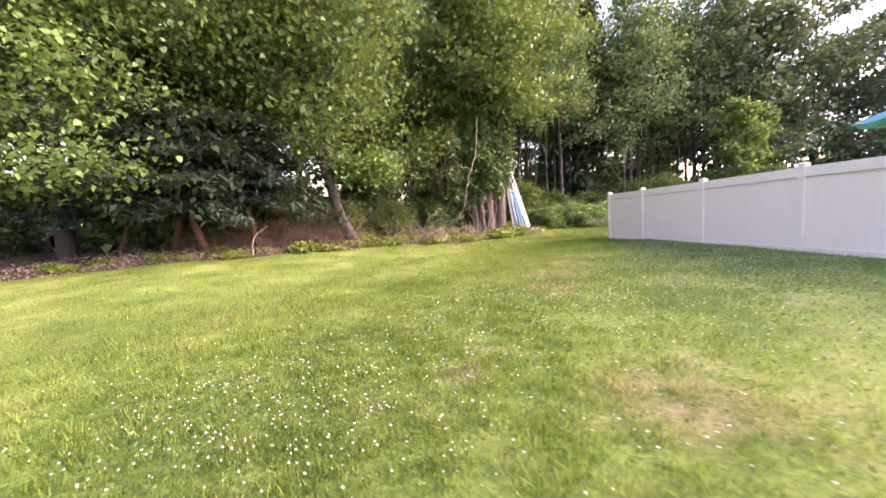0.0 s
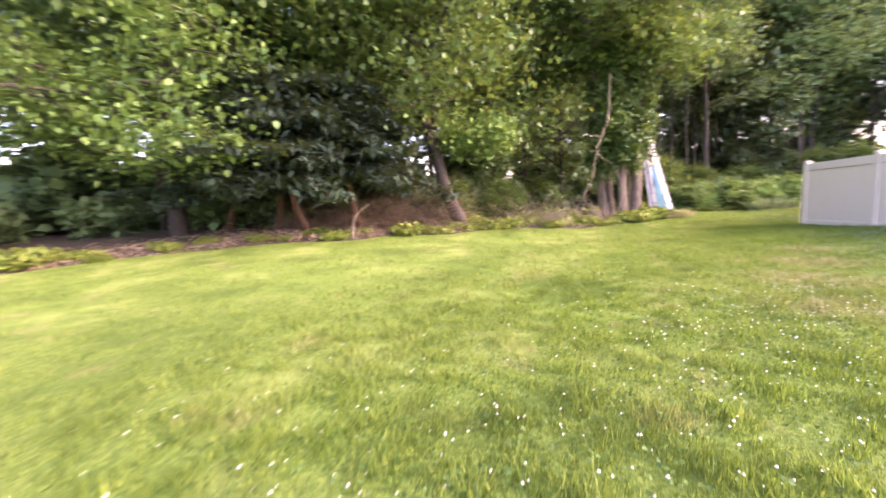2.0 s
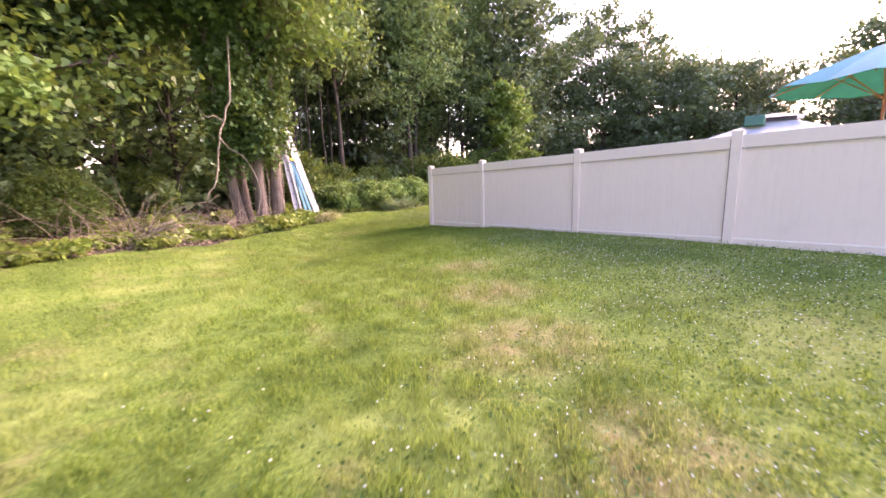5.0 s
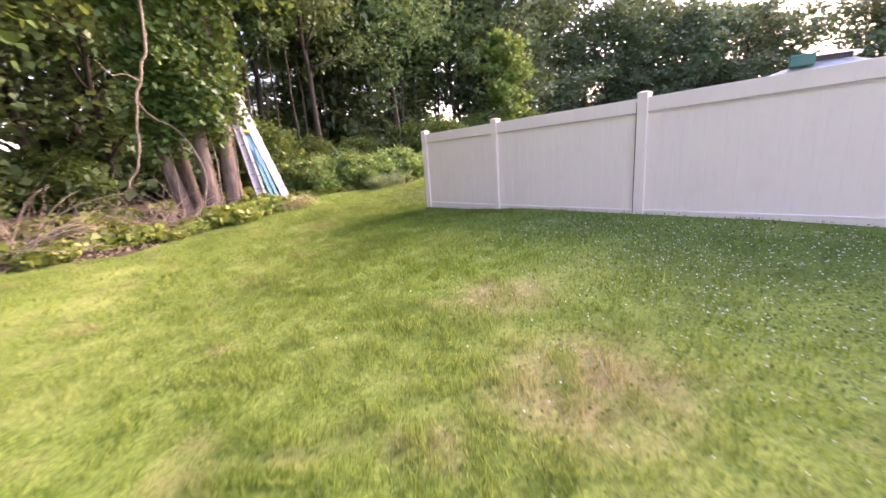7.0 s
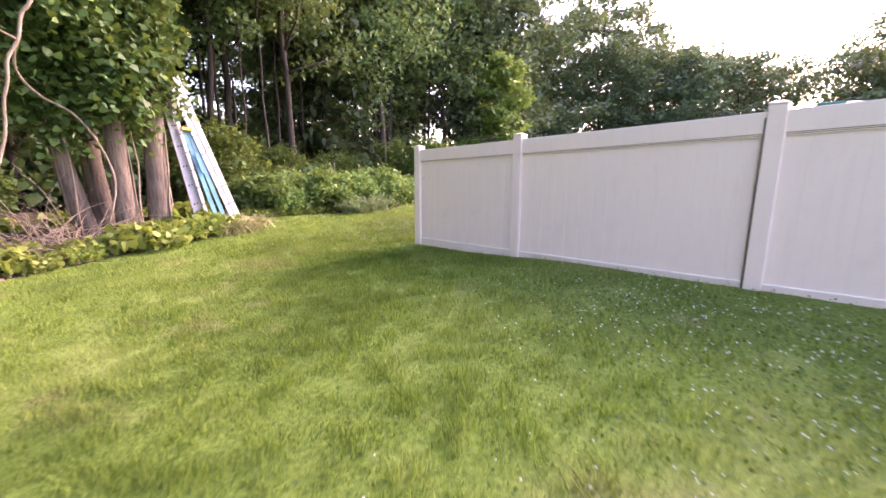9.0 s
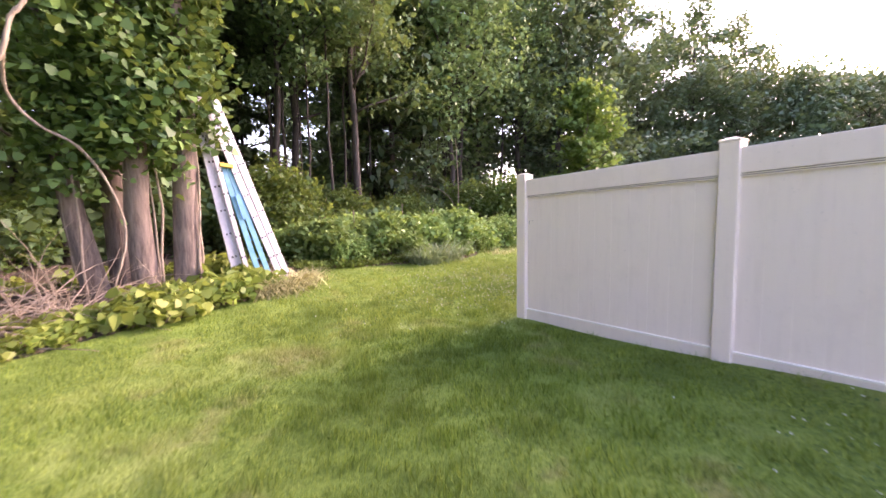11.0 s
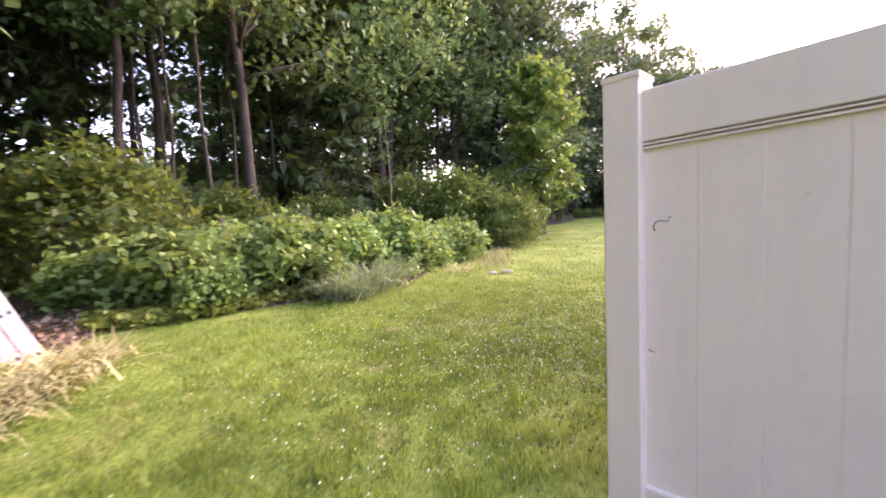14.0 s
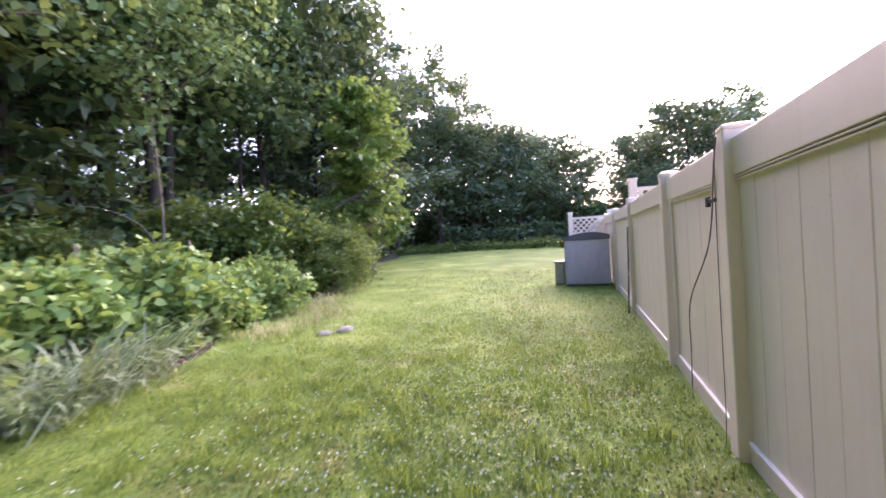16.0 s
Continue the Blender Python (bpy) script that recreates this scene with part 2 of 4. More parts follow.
def root(name, m, label, category, group=""):
    ob = new(name)
    ob.empty_display_size = 0.2
    ob.matrix_world = m
    return tagged(ob, label, category, group)


def box_into(bm, lo, hi, bevel=0.0, m=None):
    """A box between two corners, its edges rounded by bevel."""
    lo, hi = Vector(lo), Vector(hi)
    mat = Matrix.Translation((lo + hi) / 2) @ Matrix.Diagonal((*(hi - lo), 1))
    made = bmesh.ops.create_cube(bm, size=1.0, matrix=mat)
    vs = made["verts"]
    if bevel:
        es = list({e for v in vs for e in v.link_edges})
        out = bmesh.ops.bevel(bm, geom=es, offset=bevel, segments=1, affect="EDGES")
        vs = list({v for f in out["faces"] for v in f.verts} | {v for v in vs if v.is_valid})
    if m is not None:
        bmesh.ops.transform(bm, matrix=m, verts=vs)
    return vs


def tube_arrays(points, radii, sides=6):
    """Vertices and faces of a tube through points."""
    pts = [Vector(p) for p in points]
    verts, faces = [], []
    for i, p in enumerate(pts):
        way = (pts[min(i + 1, len(pts) - 1)] - pts[max(i - 1, 0)]).normalized()
        side = way.cross(Vector((0.31, 0.95, 0.05))).normalized()
        up = side.cross(way)
        for k in range(sides):
            a = 2 * math.pi * k / sides
            verts.append(p + (side * math.cos(a) + up * math.sin(a)) * radii[i])
    for i in range(len(pts) - 1):
        for k in range(sides):
            a, b = i * sides + k, i * sides + (k + 1) % sides
            faces.append((a, b, b + sides, a + sides))
    faces.append(tuple(range(sides))[::-1])
    faces.append(tuple((len(pts) - 1) * sides + k for k in range(sides)))
    return verts, faces


def tubes_mesh(name, tubes, sides=6):
    verts, faces = [], []
    for points, radii in tubes:
        v, f = tube_arrays(points, radii, sides)
        n = len(verts)
        verts += [tuple(p) for p in v]
        faces += [tuple(i + n for i in q) for q in f]
    mesh = bpy.data.meshes.new(name)
    mesh.from_pydata(verts, [], faces)
    mesh.polygons.foreach_set("use_smooth", [True] * len(faces))
    return mesh


def quads_mesh(name, corners):
    """A mesh of loose leaves, all with the same number of corners, from an (n, corners, 3) array."""
    n, k = corners.shape[:2]
    mesh = bpy.data.meshes.new(name)
    mesh.vertices.add(k * n)
    mesh.vertices.foreach_set("co", np.ascontiguousarray(corners, dtype=np.float32).ravel())
    mesh.loops.add(k * n)
    mesh.loops.foreach_set("vertex_index", np.arange(k * n, dtype=np.int32))
    mesh.polygons.add(n)
    mesh.polygons.foreach_set("loop_start", np.arange(0, k * n, k, dtype=np.int32))
    mesh.update(calc_edges=True)
    return mesh


def leaves(rng, centres, size, spread=0.35, flat=0.6, long=1.5, sides=4):
    """Pointed, slightly folded leaves at the centres, facing mostly upwards: four-cornered, or six-cornered where they are seen closely."""
    n = len(centres)
    yaw = rng.uniform(0, 2 * np.pi, n)
    droop = rng.normal(-0.35, 0.5, n)
    along = np.stack([np.cos(yaw) * np.cos(droop), np.sin(yaw) * np.cos(droop), np.sin(droop)], 1)
    up = np.stack([rng.normal(0, flat, n), rng.normal(0, flat, n), np.ones(n)], 1)
    side = np.cross(up, along)
    side /= np.linalg.norm(side, axis=1, keepdims=True) + 1e-9
    normal = np.cross(along, side)
    s = (size * rng.uniform(1 - spread, 1 + spread, n))[:, None]
    c = np.asarray(centres)
    base, tip = c - along * s * 0.5 * long * 0.6, c + along * s * 0.5 * long
    if sides == 4:
        mid = c + normal * s * 0.12
        return np.stack([base, mid + side * s * 0.5, tip, mid - side * s * 0.5], 1)
    low, high = c - along * s * 0.20 * long + normal * s * 0.14, c + along * s * 0.16 * long + normal * s * 0.10
    tip = tip - normal * s * 0.10
    return np.stack([base, low + side * s * 0.46, high + side * s * 0.38, tip, high - side * s * 0.38, low - side * s * 0.46], 1)


# ---- the ground ----
def smooth_step(a, b, x):
    t = min(1.0, max(0.0, (x - a) / (b - a)))
    return t * t * (3 - 2 * t)


def ground_z(x, y):
    """The lawn falls gently northwards, and rises towards the wood."""
    z = -0.1 - 0.026 * max(min(y, 16.0), -12.0)
    z += 0.2 * smooth_step(16, 24, y)
    z += 0.6 * smooth_step(4, -9, x) * smooth_step(7, 16, y)
    z += 0.55 * smooth_step(16, 36, x)
    z += 0.12 * smooth_step(3.5, 7.5, x) * smooth_step(12, 9, x) * (1 - smooth_step(12.5, 15.5, y))
    return z


EDGE = [(-60, 3), (-30, 6), (-16, 8.6), (-12, 9.3), (-9.9, 10.9), (-5.6, 12.3), (-2.5, 14.1), (-0.8, 16.3), (0.1, 16.9), (1.8, 17.0), (3.2, 17.95),
        (5.5, 19.2), (6.3, 20.3), (6.6, 21.7), (8.0, 21.35), (9.5, 21.0), (11.0, 21.2), (11.8, 21.65), (13.1, 23.0), (15, 24.3), (18.3, 25.4), (26, 28), (38, 30), (60, 34), (120, 40)]


def edge_y(x):
    """Where the mown lawn ends and the wood begins."""
    return float(np.interp(x, [p[0] for p in EDGE], [p[1] for p in EDGE]))


def axis(fine_lo, fine_hi, step, far):
    inner = list(np.arange(fine_lo, fine_hi + 0.001, step))
    outer, d, out = [], step, 0.0
    while out < far:
        d *= 1.35
        out += d
        outer.append(out)
    return [fine_lo - o for o in reversed(outer)] + inner + [fine_hi + o for o in outer]


def sheet(name, xs, ys, height, keep=lambda x, y: True):
    verts, faces, where = [], [], {}
    for j, y in enumerate(ys):
        for i, x in enumerate(xs):
            verts.append((x, y, height(x, y)))
    w = len(xs)
    for j in range(len(ys) - 1):
        for i in range(w - 1):
            if keep((xs[i] + xs[i + 1]) / 2, (ys[j] + ys[j + 1]) / 2):
                faces.append((j * w + i, j * w + i + 1, (j + 1) * w + i + 1, (j + 1) * w + i))
    mesh = bpy.data.meshes.new(name)
    mesh.from_pydata(verts, [], faces)
    mesh.polygons.foreach_set("use_smooth", [True] * len(faces))
    return mesh


def lawn_height(x, y):
    return ground_z(x, y) + 0.035 * noise.noise((x * 0.5, y * 0.5, 0.3)) + 0.012 * noise.noise((x * 2.2, y * 2.2, 1.7))


tagged(link_mesh("ground", sheet("ground", axis(-24, 40, 0.4, 2500), axis(-10, 40, 0.4, 2500), lawn_height), LAWN),
       "mown lawn of mixed green and dry grass sloping gently", "lawn", kind="structure")


def litter_height(x, y):
    e = edge_y(x) + 0.35 * noise.noise((x * 0.9, 3.1, 0.0)) + 0.15 * noise.noise((x * 3.1, 7.7, 0.0))
    inside = y - e
    return lawn_height(x, y) - 0.06 + 0.12 * smooth_step(-0.25, 0.5, inside) + 0.09 * smooth_step(0.3, 1.5, inside) * (0.5 + noise.noise((x * 1.1, y * 1.1, 5.0)))


tagged(link_mesh("forest_floor", sheet("forest_floor", list(np.arange(-45, 14, 0.25)) + list(np.arange(14, 90, 1.0)), list(np.arange(4, 26, 0.25)) + list(np.arange(26, 90, 1.5)), litter_height,
       lambda x, y: y > edge_y(x) - 0.7), LITTER),
       "brown leaf litter and soil under the trees", "soil", kind="structure")


# ---- the vinyl fence ----
POST, CAP_OVER = 0.15, 0.004


def fence_run(label, stations, gate_bays=(), first_post=True):
    """A privacy fence: posts with caps, and between them rails and upright boards. stations: x, y, foot, top of each post."""
    fence = root("fence", pose(0, 0, 0), label, "fence")
    h = POST / 2
    for x, y, foot, top in stations[0 if first_post else 1:]:
        bm = bmesh.new()
        box_into(bm, (-h, -h, 0), (h, h, top - foot - 0.03), 0.006)
        post = part("post", bm, VINYL, fence)
        post.location = (x, y, foot)
        bm = bmesh.new()
        o = h + CAP_OVER
        box_into(bm, (-o, -o, 0), (o, o, 0.022), 0.004)
        made = bmesh.ops.create_cone(bm, cap_ends=True, segments=4, radius1=o * 1.38, radius2=o * 0.5, depth=0.016, matrix=pose(0, 0, 0.030, 0, 0, 45))
        cap = part("cap", bm, VINYL, post)
        cap.location = (0, 0, top - foot - 0.031)
    # solid strips beside three posts, coloured as the gap's darkness
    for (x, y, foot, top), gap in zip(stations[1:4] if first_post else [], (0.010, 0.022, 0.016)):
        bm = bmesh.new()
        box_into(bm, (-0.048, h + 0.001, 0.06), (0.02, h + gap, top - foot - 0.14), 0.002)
        part("gap_strip", bm, GAP_SHADE, fence, "solid brown strip standing in for the shaded gap between panel and post").location = (x, y, foot)
    for i, (a, b) in enumerate(zip(stations[:-1], stations[1:])):
        ax, ay, af, at = a
        bx, by, bf, bt = b
        length = math.hypot(bx - ax, by - ay)
        turn = math.degrees(math.atan2(by - ay, bx - ax))
        rake = (bt - at) / length
        gate = i in gate_bays
        lo, hi = h + (0.03 if gate else -0.012), length - h - (0.03 if gate else -0.012)
        base, top = at - 1.93, at - 0.085
        frame_m = pose(ax, ay, 0, 0, 0, turn) @ pose(0, -0.012 if first_post else 0.0, 0)

        def raked(name, x0, x1, z0, z1, t, bevel=0.003):
            bm = bmesh.new()
            vs = box_into(bm, (x0, -t / 2, z0), (x1, t / 2, z1), bevel)
            for v in bm.verts:
                v.co.z += rake * v.co.x
            ob = part(name, bm, VINYL, fence)
            ob.matrix_local = frame_m
            return ob

        raked("top_rail", lo, hi, top - 0.203, top, 0.072, 0.004)
        raked("rail_lip", lo, hi, top - 0.217, top - 0.209, 0.066, 0.002)
        raked("rail_lip", lo, hi, top - 0.233, top - 0.223, 0.058, 0.002)
        # dark-coloured strips stand in for the shadow lines between rail and lips
        raked("shade_strip", lo, hi, top - 0.209, top - 0.203, 0.050, 0.001).data.materials[0] = GROOVE_SHADE
        raked("shade_strip", lo, hi, top - 0.223, top - 0.217, 0.046, 0.001).data.materials[0] = GROOVE_SHADE
        raked("bottom_rail", lo, hi, base, base + 0.165, 0.052, 0.004)
        raked("rail_lip", lo, hi, base + 0.165, base + 0.182, 0.066, 0.003).data.materials[0] = VINYL_CLEAN
        if gate:
            raked("gate_stile", lo, lo + 0.09, base + 0.18, top - 0.21, 0.050)
            raked("gate_stile", hi - 0.13, hi, base + 0.18, top + 0.04, 0.056)
        n = max(3, round((hi - lo) / 0.195))
        w = (hi - lo) / n
        raked("panel_core", lo, hi, base + 0.15, top - 0.17, 0.018, 0.001)
        for k in range(n):
            raked("board", lo + k * w + 0.0009, lo + (k + 1) * w - 0.0009, base + 0.15, top - 0.17, 0.022 + 0.0016 * (k % 2), 0.002)
    return fence


WEST = [(8.14, 16.045, -0.56, 1.379), (8.13, 13.69, -0.46, 1.456), (8.12, 10.70, -0.38, 1.560), (8.11, 7.78, -0.32, 1.672)]
for k in range(1, 7):
    WEST.append((8.11, 7.78 - 2.92 * k, -0.32 + 0.075 * k, 1.672 + 0.085 * k))
fence_run("white vinyl privacy fence with flat-capped posts along the lawn", WEST)
def fence_line(x):
    """The line of the northern run, a little off square to the first."""
    return 16.045 + 0.044 * (x - 8.14)


NORTH = [(8.14, 16.045, -0.56, 1.379), (10.69, 16.19, -0.60, 1.355), (12.53, 16.245, -0.62, 1.37), (15.38, 16.36, -0.62, 1.38)]
for k in range(1, 8):
    x = 15.38 + 2.8 * k
    NORTH.append((x, fence_line(x), ground_z(x, fence_line(x)) - 0.06, 1.38 + 0.02 * k))
fence_run("shaded greyish vinyl privacy fence with a gate bay", NORTH, (1,), False)


# ---- trees ----
def limb_path(rng, start, way, length, bend=0.25, steps=5, lift=0.1):
    pts, p, w = [Vector(start)], Vector(start), Vector(way).normalized()
    for _ in range(steps):
        w = (w + Vector((rng.normal(0, bend), rng.normal(0, bend), rng.normal(lift, bend * 0.6)))).normalized()
        p = p + w * (length / steps)
        pts.append(p.copy())
    return pts


def broadleaf(seed, height, girth, crown_from, reach, n_limbs, n_leaves, leaf, mat, bark, lean=(0, 0), name="tree", clump=0.55, upright=0.35, crown_top=1.0, twigs=3, drop=0.42, sides=4):
    """Root at the origin, with trunk and crown as parts. crown_from: where the first limbs leave the trunk."""
    rng = np.random.default_rng(seed)
    tree = root(name, pose(0, 0, 0), "", "tree")
    steps = 9
    trunk = []
    for i in range(steps + 1):
        f = i / steps
        bow = f ** 0.62
        trunk.append(Vector((lean[0] * bow + rng.normal(0, 0.012 * height * f), lean[1] * bow + rng.normal(0, 0.012 * height * f), height * 0.92 * f)))
    rad = [girth * (1.35 if i == 0 else 1.0) * (1 - 0.86 * (i / steps) ** 0.9) for i in range(steps + 1)]
    trunk.insert(1, trunk[0].lerp(trunk[1], 0.25))
    rad.insert(1, girth * 1.02)
    trunk[0].z -= 0.25
    tubes, fine_tubes = [(trunk, rad)], []
    centres = []
    for k in range(n_limbs):
        f = crown_from + (1 - crown_from) * ((k + rng.uniform(0, 1)) / n_limbs)
        z = f * height * 0.92
        i = min(len(trunk) - 2, max(1, int(f * steps) + 1))
        start = trunk[i].copy()
        start.z = z
        a = k * 2.4 + rng.uniform(-0.6, 0.6)
        shape = math.sin(math.pi * (0.28 + 0.70 * (f - crown_from) / (1 - crown_from) * crown_top))
        length = reach * (0.45 + 0.65 * shape) * rng.uniform(0.75, 1.2)
        pts = limb_path(rng, start, (math.cos(a), math.sin(a), upright + 0.3 * rng.normal()), length)
        r0 = max(0.014, girth * 0.42 * (1 - f) + 0.016)
        tubes.append((pts, [r0 * (1 - 0.85 * j / (len(pts) - 1)) for j in range(len(pts))]))
        for j in range(2, len(pts)):
            centres.append((pts[j], 0.6 + 0.25 * j))
            for q in range(3):
                side = limb_path(rng, pts[j], (rng.normal(), rng.normal(), 0.25 * rng.normal()), length * 0.32, 0.3, 3, 0.0)
                if q < twigs:
                    fine_tubes.append((side, [r0 * 0.3, r0 * 0.22, r0 * 0.14, r0 * 0.05]))
                centres += [(side[2], 0.7), (side[3], 1.0)]
    trunk_ob = link_mesh("trunk", tubes_mesh("trunk", tubes, (8 if twigs == 3 else 6) if girth > 0.12 else 5), bark, tree)
    if fine_tubes:
        tagged(link_mesh("twig", tubes_mesh("twig", fine_tubes, 4 if twigs == 3 else 3), bark, trunk_ob), kind="stuff")
    c = np.array([tuple(p) for p, _ in centres])
    wts = np.array([w for _, w in centres])
    pick = rng.choice(len(c), n_leaves, p=wts / wts.sum())
    spots = c[pick] + rng.normal(0, 1, (n_leaves, 3)) * np.array([clump, clump, clump * drop]) * (0.5 + rng.uniform(0, 0.7, (n_leaves, 1)))
    link_mesh("crown", quads_mesh("crown", leaves(rng, spots, leaf, sides=sides)), mat, tree)
    return tree


def conifer(seed, height, girth, first, reach, n_boughs, n_leaves, leaf, mat, bark, lean=(0, 0), name="conifer"):
    rng = np.random.default_rng(seed)
    tree = root(name, pose(0, 0, 0), "", "tree")
    trunk = [Vector((lean[0] * f ** 0.6, lean[1] * f ** 0.6, height * f - (0.25 if f == 0 else 0))) for f in np.linspace(0, 1, 11)]
    tubes = [(trunk, [girth * (1 - 0.92 * f) * (1.25 if f == 0 else 1) for f in np.linspace(0, 1, 11)])]
    spots = []
    for k in range(n_boughs):
        f = first + (1 - first) * (k + rng.uniform(0, 1)) / n_boughs
        a = k * 2.4 + rng.uniform(-0.4, 0.4)
        length = reach * (1.05 - f) * rng.uniform(0.7, 1.25) + 0.3
        pts = limb_path(rng, (lean[0] * f ** 0.6, lean[1] * f ** 0.6, height * f), (math.cos(a), math.sin(a), 0.05), length, 0.12, 5, -0.07)
        tubes.append((pts, [0.035 * (1 - 0.8 * j / 5) for j in range(6)]))
        m = max(10, int(n_leaves / n_boughs))
        t = rng.uniform(0.15, 1, m) * 5
        i = np.minimum(t.astype(int), 4)
        pa = np.array([tuple(p) for p in pts])
        p = pa[i] + (pa[i + 1] - pa[i]) * (t - i)[:, None]
        wide = 0.42 * (1.15 - t / 5)[:, None] + 0.12
        spots.append(p + rng.normal(0, 1, (m, 3)) * np.concatenate([wide, wide, np.full_like(wide, 0.06)], 1))
    link_mesh("trunk", tubes_mesh("trunk", tubes, 6), bark, tree)
    link_mesh("crown", quads_mesh("crown", leaves(rng, np.concatenate(spots), leaf, 0.4, 0.25, 2.6)), mat, tree)
    return tree


def settle(x, y):
    return lawn_height(x, y)


def planted(tree, x, y, turn=0.0, scale=1.0, label="", group=""):
    tree.matrix_basis = pose(x, y, settle(x, y), 0, 0, turn) @ Matrix.Scale(scale, 4)
    return tagged(tree, label, group=group)


def again(tree, x, y, turn, scale, label="", group="", tall=1.0):
    old = tree.scale.copy()
    tree.scale = (1, 1, 1)
    m = pose(x, y, settle(x, y), 0, 0, turn) @ Matrix.Diagonal((scale, scale, scale * tall, 1))
    made = copy_thing(tree, m)
    tree.scale = old
    return tagged(made, label, group=group)


# trees at the lawn's edge
maple = planted(broadleaf(11, 12, 0.26, 0.16, 4.5, 24, 34000, 0.125, MAPLE, BARK, drop=0.6, sides=6, name="maple_tree", upright=0.15, clump=0.6), -11.0, 13.6, 20, 1.0, "broad maple with low bright green leaves over the lawn", "edge trees")
elm = planted(broadleaf(12, 12.5, 0.25, 0.25, 4.1, 32, 34000, 0.135, MAPLE, BARK, drop=0.85, sides=6, lean=(-2.3, 0.5), name="elm_tree", upright=0.22, clump=0.62), -2.25, 15.75, 0, 1.0, "leaning elm with a dense light green crown", "edge trees")
rng_low = np.random.default_rng(121)
n_low = 1300
along = rng_low.uniform(0.05, 1, n_low)
droopy = np.stack([-0.7 + 2.4 * along + rng_low.normal(0, 0.12, n_low), 0.1 + rng_low.normal(0, 0.42, n_low), 3.18 + rng_low.normal(0, 0.27, n_low) - 0.35 * rng_low.uniform(0, 1, n_low) ** 2], 1)
link_mesh("low_foliage", quads_mesh("low_foliage", leaves(rng_low, droopy, 0.135, 0.4, 0.7, 1.3, 6)), MAPLE, elm)
hemlock = planted(conifer(13, 8.5, 0.17, 0.17, 3.9, 50, 13000, 0.15, NEEDLE, BARK_RED, lean=(-2.2, 0.3), name="hemlock_tree"), -7.3, 15.4, 0, 1.0, "dark hemlock with a leaning reddish trunk and drooping boughs", "edge trees")
small_hemlock = planted(conifer(14, 4.6, 0.13, 0.36, 4.6, 54, 18000, 0.13, BLUE_NEEDLE, BARK_RED, lean=(-0.9, -0.2), name="hemlock_tree"), -6.7, 13.7, 0, 1.0, "low dark blue-green hemlock with drooping boughs", "edge trees")
again(small_hemlock, -8.3, 14.6, 140, 0.95)
again(small_hemlock, -5.4, 14.6, 60, 1.0, tall=0.95)
again(small_hemlock, -9.9, 14.2, 220, 0.9, tall=0.9)

# the clump of trunks that the ladders lean on
clump_specs = [(4.47, 20.05, 0.21, (0.25, -0.1), 21), (3.93, 19.95, 0.19, (-0.1, -0.3), 22), (3.35, 20.1, 0.17, (-0.9, 0.2), 23), (3.62, 20.6, 0.2, (-0.2, 0.5), 24)]
for cx, cy, cg, cl, cs in clump_specs:
    planted(broadleaf(cs, 14, cg, 0.40, 3.2, 14, 8000, 0.15, MAPLE, BARK_PALE, sides=6, lean=cl, name="ash_tree"), cx, cy, 0, 1.0, "pale-barked tree in a tight clump of trunks", "trunk clump")


def ivy_on(x, y, z0, z1, r, n, seed, lean=(0, 0)):
    """Creeper leaves wrapped round a trunk, hanging out in loose tufts."""
    rng = np.random.default_rng(seed)
    thing = root("climbing_vine", pose(x, y, settle(x, y)), "large-leaved green climbing vine wrapped round a trunk", "vine", "vines on trunks")
    stems = []
    for k in range(4):
        a = rng.uniform(0, 6.28)
        pts = [Vector(((0.2 + 0.03 * rng.normal()) * math.cos(a + 0.25 * z) + lean[0] * z / 14, (0.2 + 0.03 * rng.normal()) * math.sin(a + 0.25 * z) + lean[1] * z / 14, z)) for z in np.linspace(0, z1, 12)]
        stems.append((pts, list(np.linspace(0.022, 0.006, 12))))
    tagged(link_mesh("stem", tubes_mesh("stem", stems, 5), TWIG, thing), kind="stuff")
    tufts = 60
    tz = rng.uniform(z0, z1, tufts)
    ta = rng.uniform(0, 6.28, tufts)
    tr = r * rng.uniform(0.35, 1.0, tufts)
    t = np.stack([tr * np.cos(ta) + lean[0] * tz / 14, tr * np.sin(ta) + lean[1] * tz / 14, tz], 1)
    spots = t[rng.integers(0, tufts, n)] + rng.normal(0, 1, (n, 3)) * np.array([0.16, 0.16, 0.26])
    q = leaves(rng, spots, 0.125, 0.4, 0.9, 1.15, 6)
    link_mesh("foliage", quads_mesh("foliage", q), IVY, thing)
    return thing


ivy_on(4.47, 20.0, 2.7, 7.5, 0.50, 5200, 31, (0.25, -0.1))
ivy_on(3.93, 19.85, 2.2, 8.0, 0.60, 6800, 32, (-0.1, -0.3))
ivy_on(3.35, 20.0, 2.0, 7.0, 0.60, 5400, 33, (-0.9, 0.2))

# the wood behind: a few kinds, set out in loose rows
wood_a = planted(broadleaf(41, 17, 0.20, 0.33, 3.4, 24, 7600, 0.18, FOREST, BARK, twigs=0, name="oak_tree", clump=0.52), 9.0, 30.5, 0, 1.0, "tall dark oak in the wood behind the lawn", "wood trees")
wood_b = planted(broadleaf(42, 18, 0.14, 0.42, 3.0, 22, 7500, 0.175, FOREST, BARK, twigs=0, lean=(0.5, 0.2), name="oak_tree", clump=0.48), 12.3, 33.0, 50, 1.0, "tall dark oak in the wood behind the lawn", "wood trees")
wood_c = planted(broadleaf(43, 15, 0.15, 0.12, 3.2, 26, 5600, 0.24, FOREST, BARK, twigs=0, name="beech_tree", clump=0.5), 15.6, 31.8, 10, 1.0, "slender dark beech in the wood behind the lawn", "wood trees")
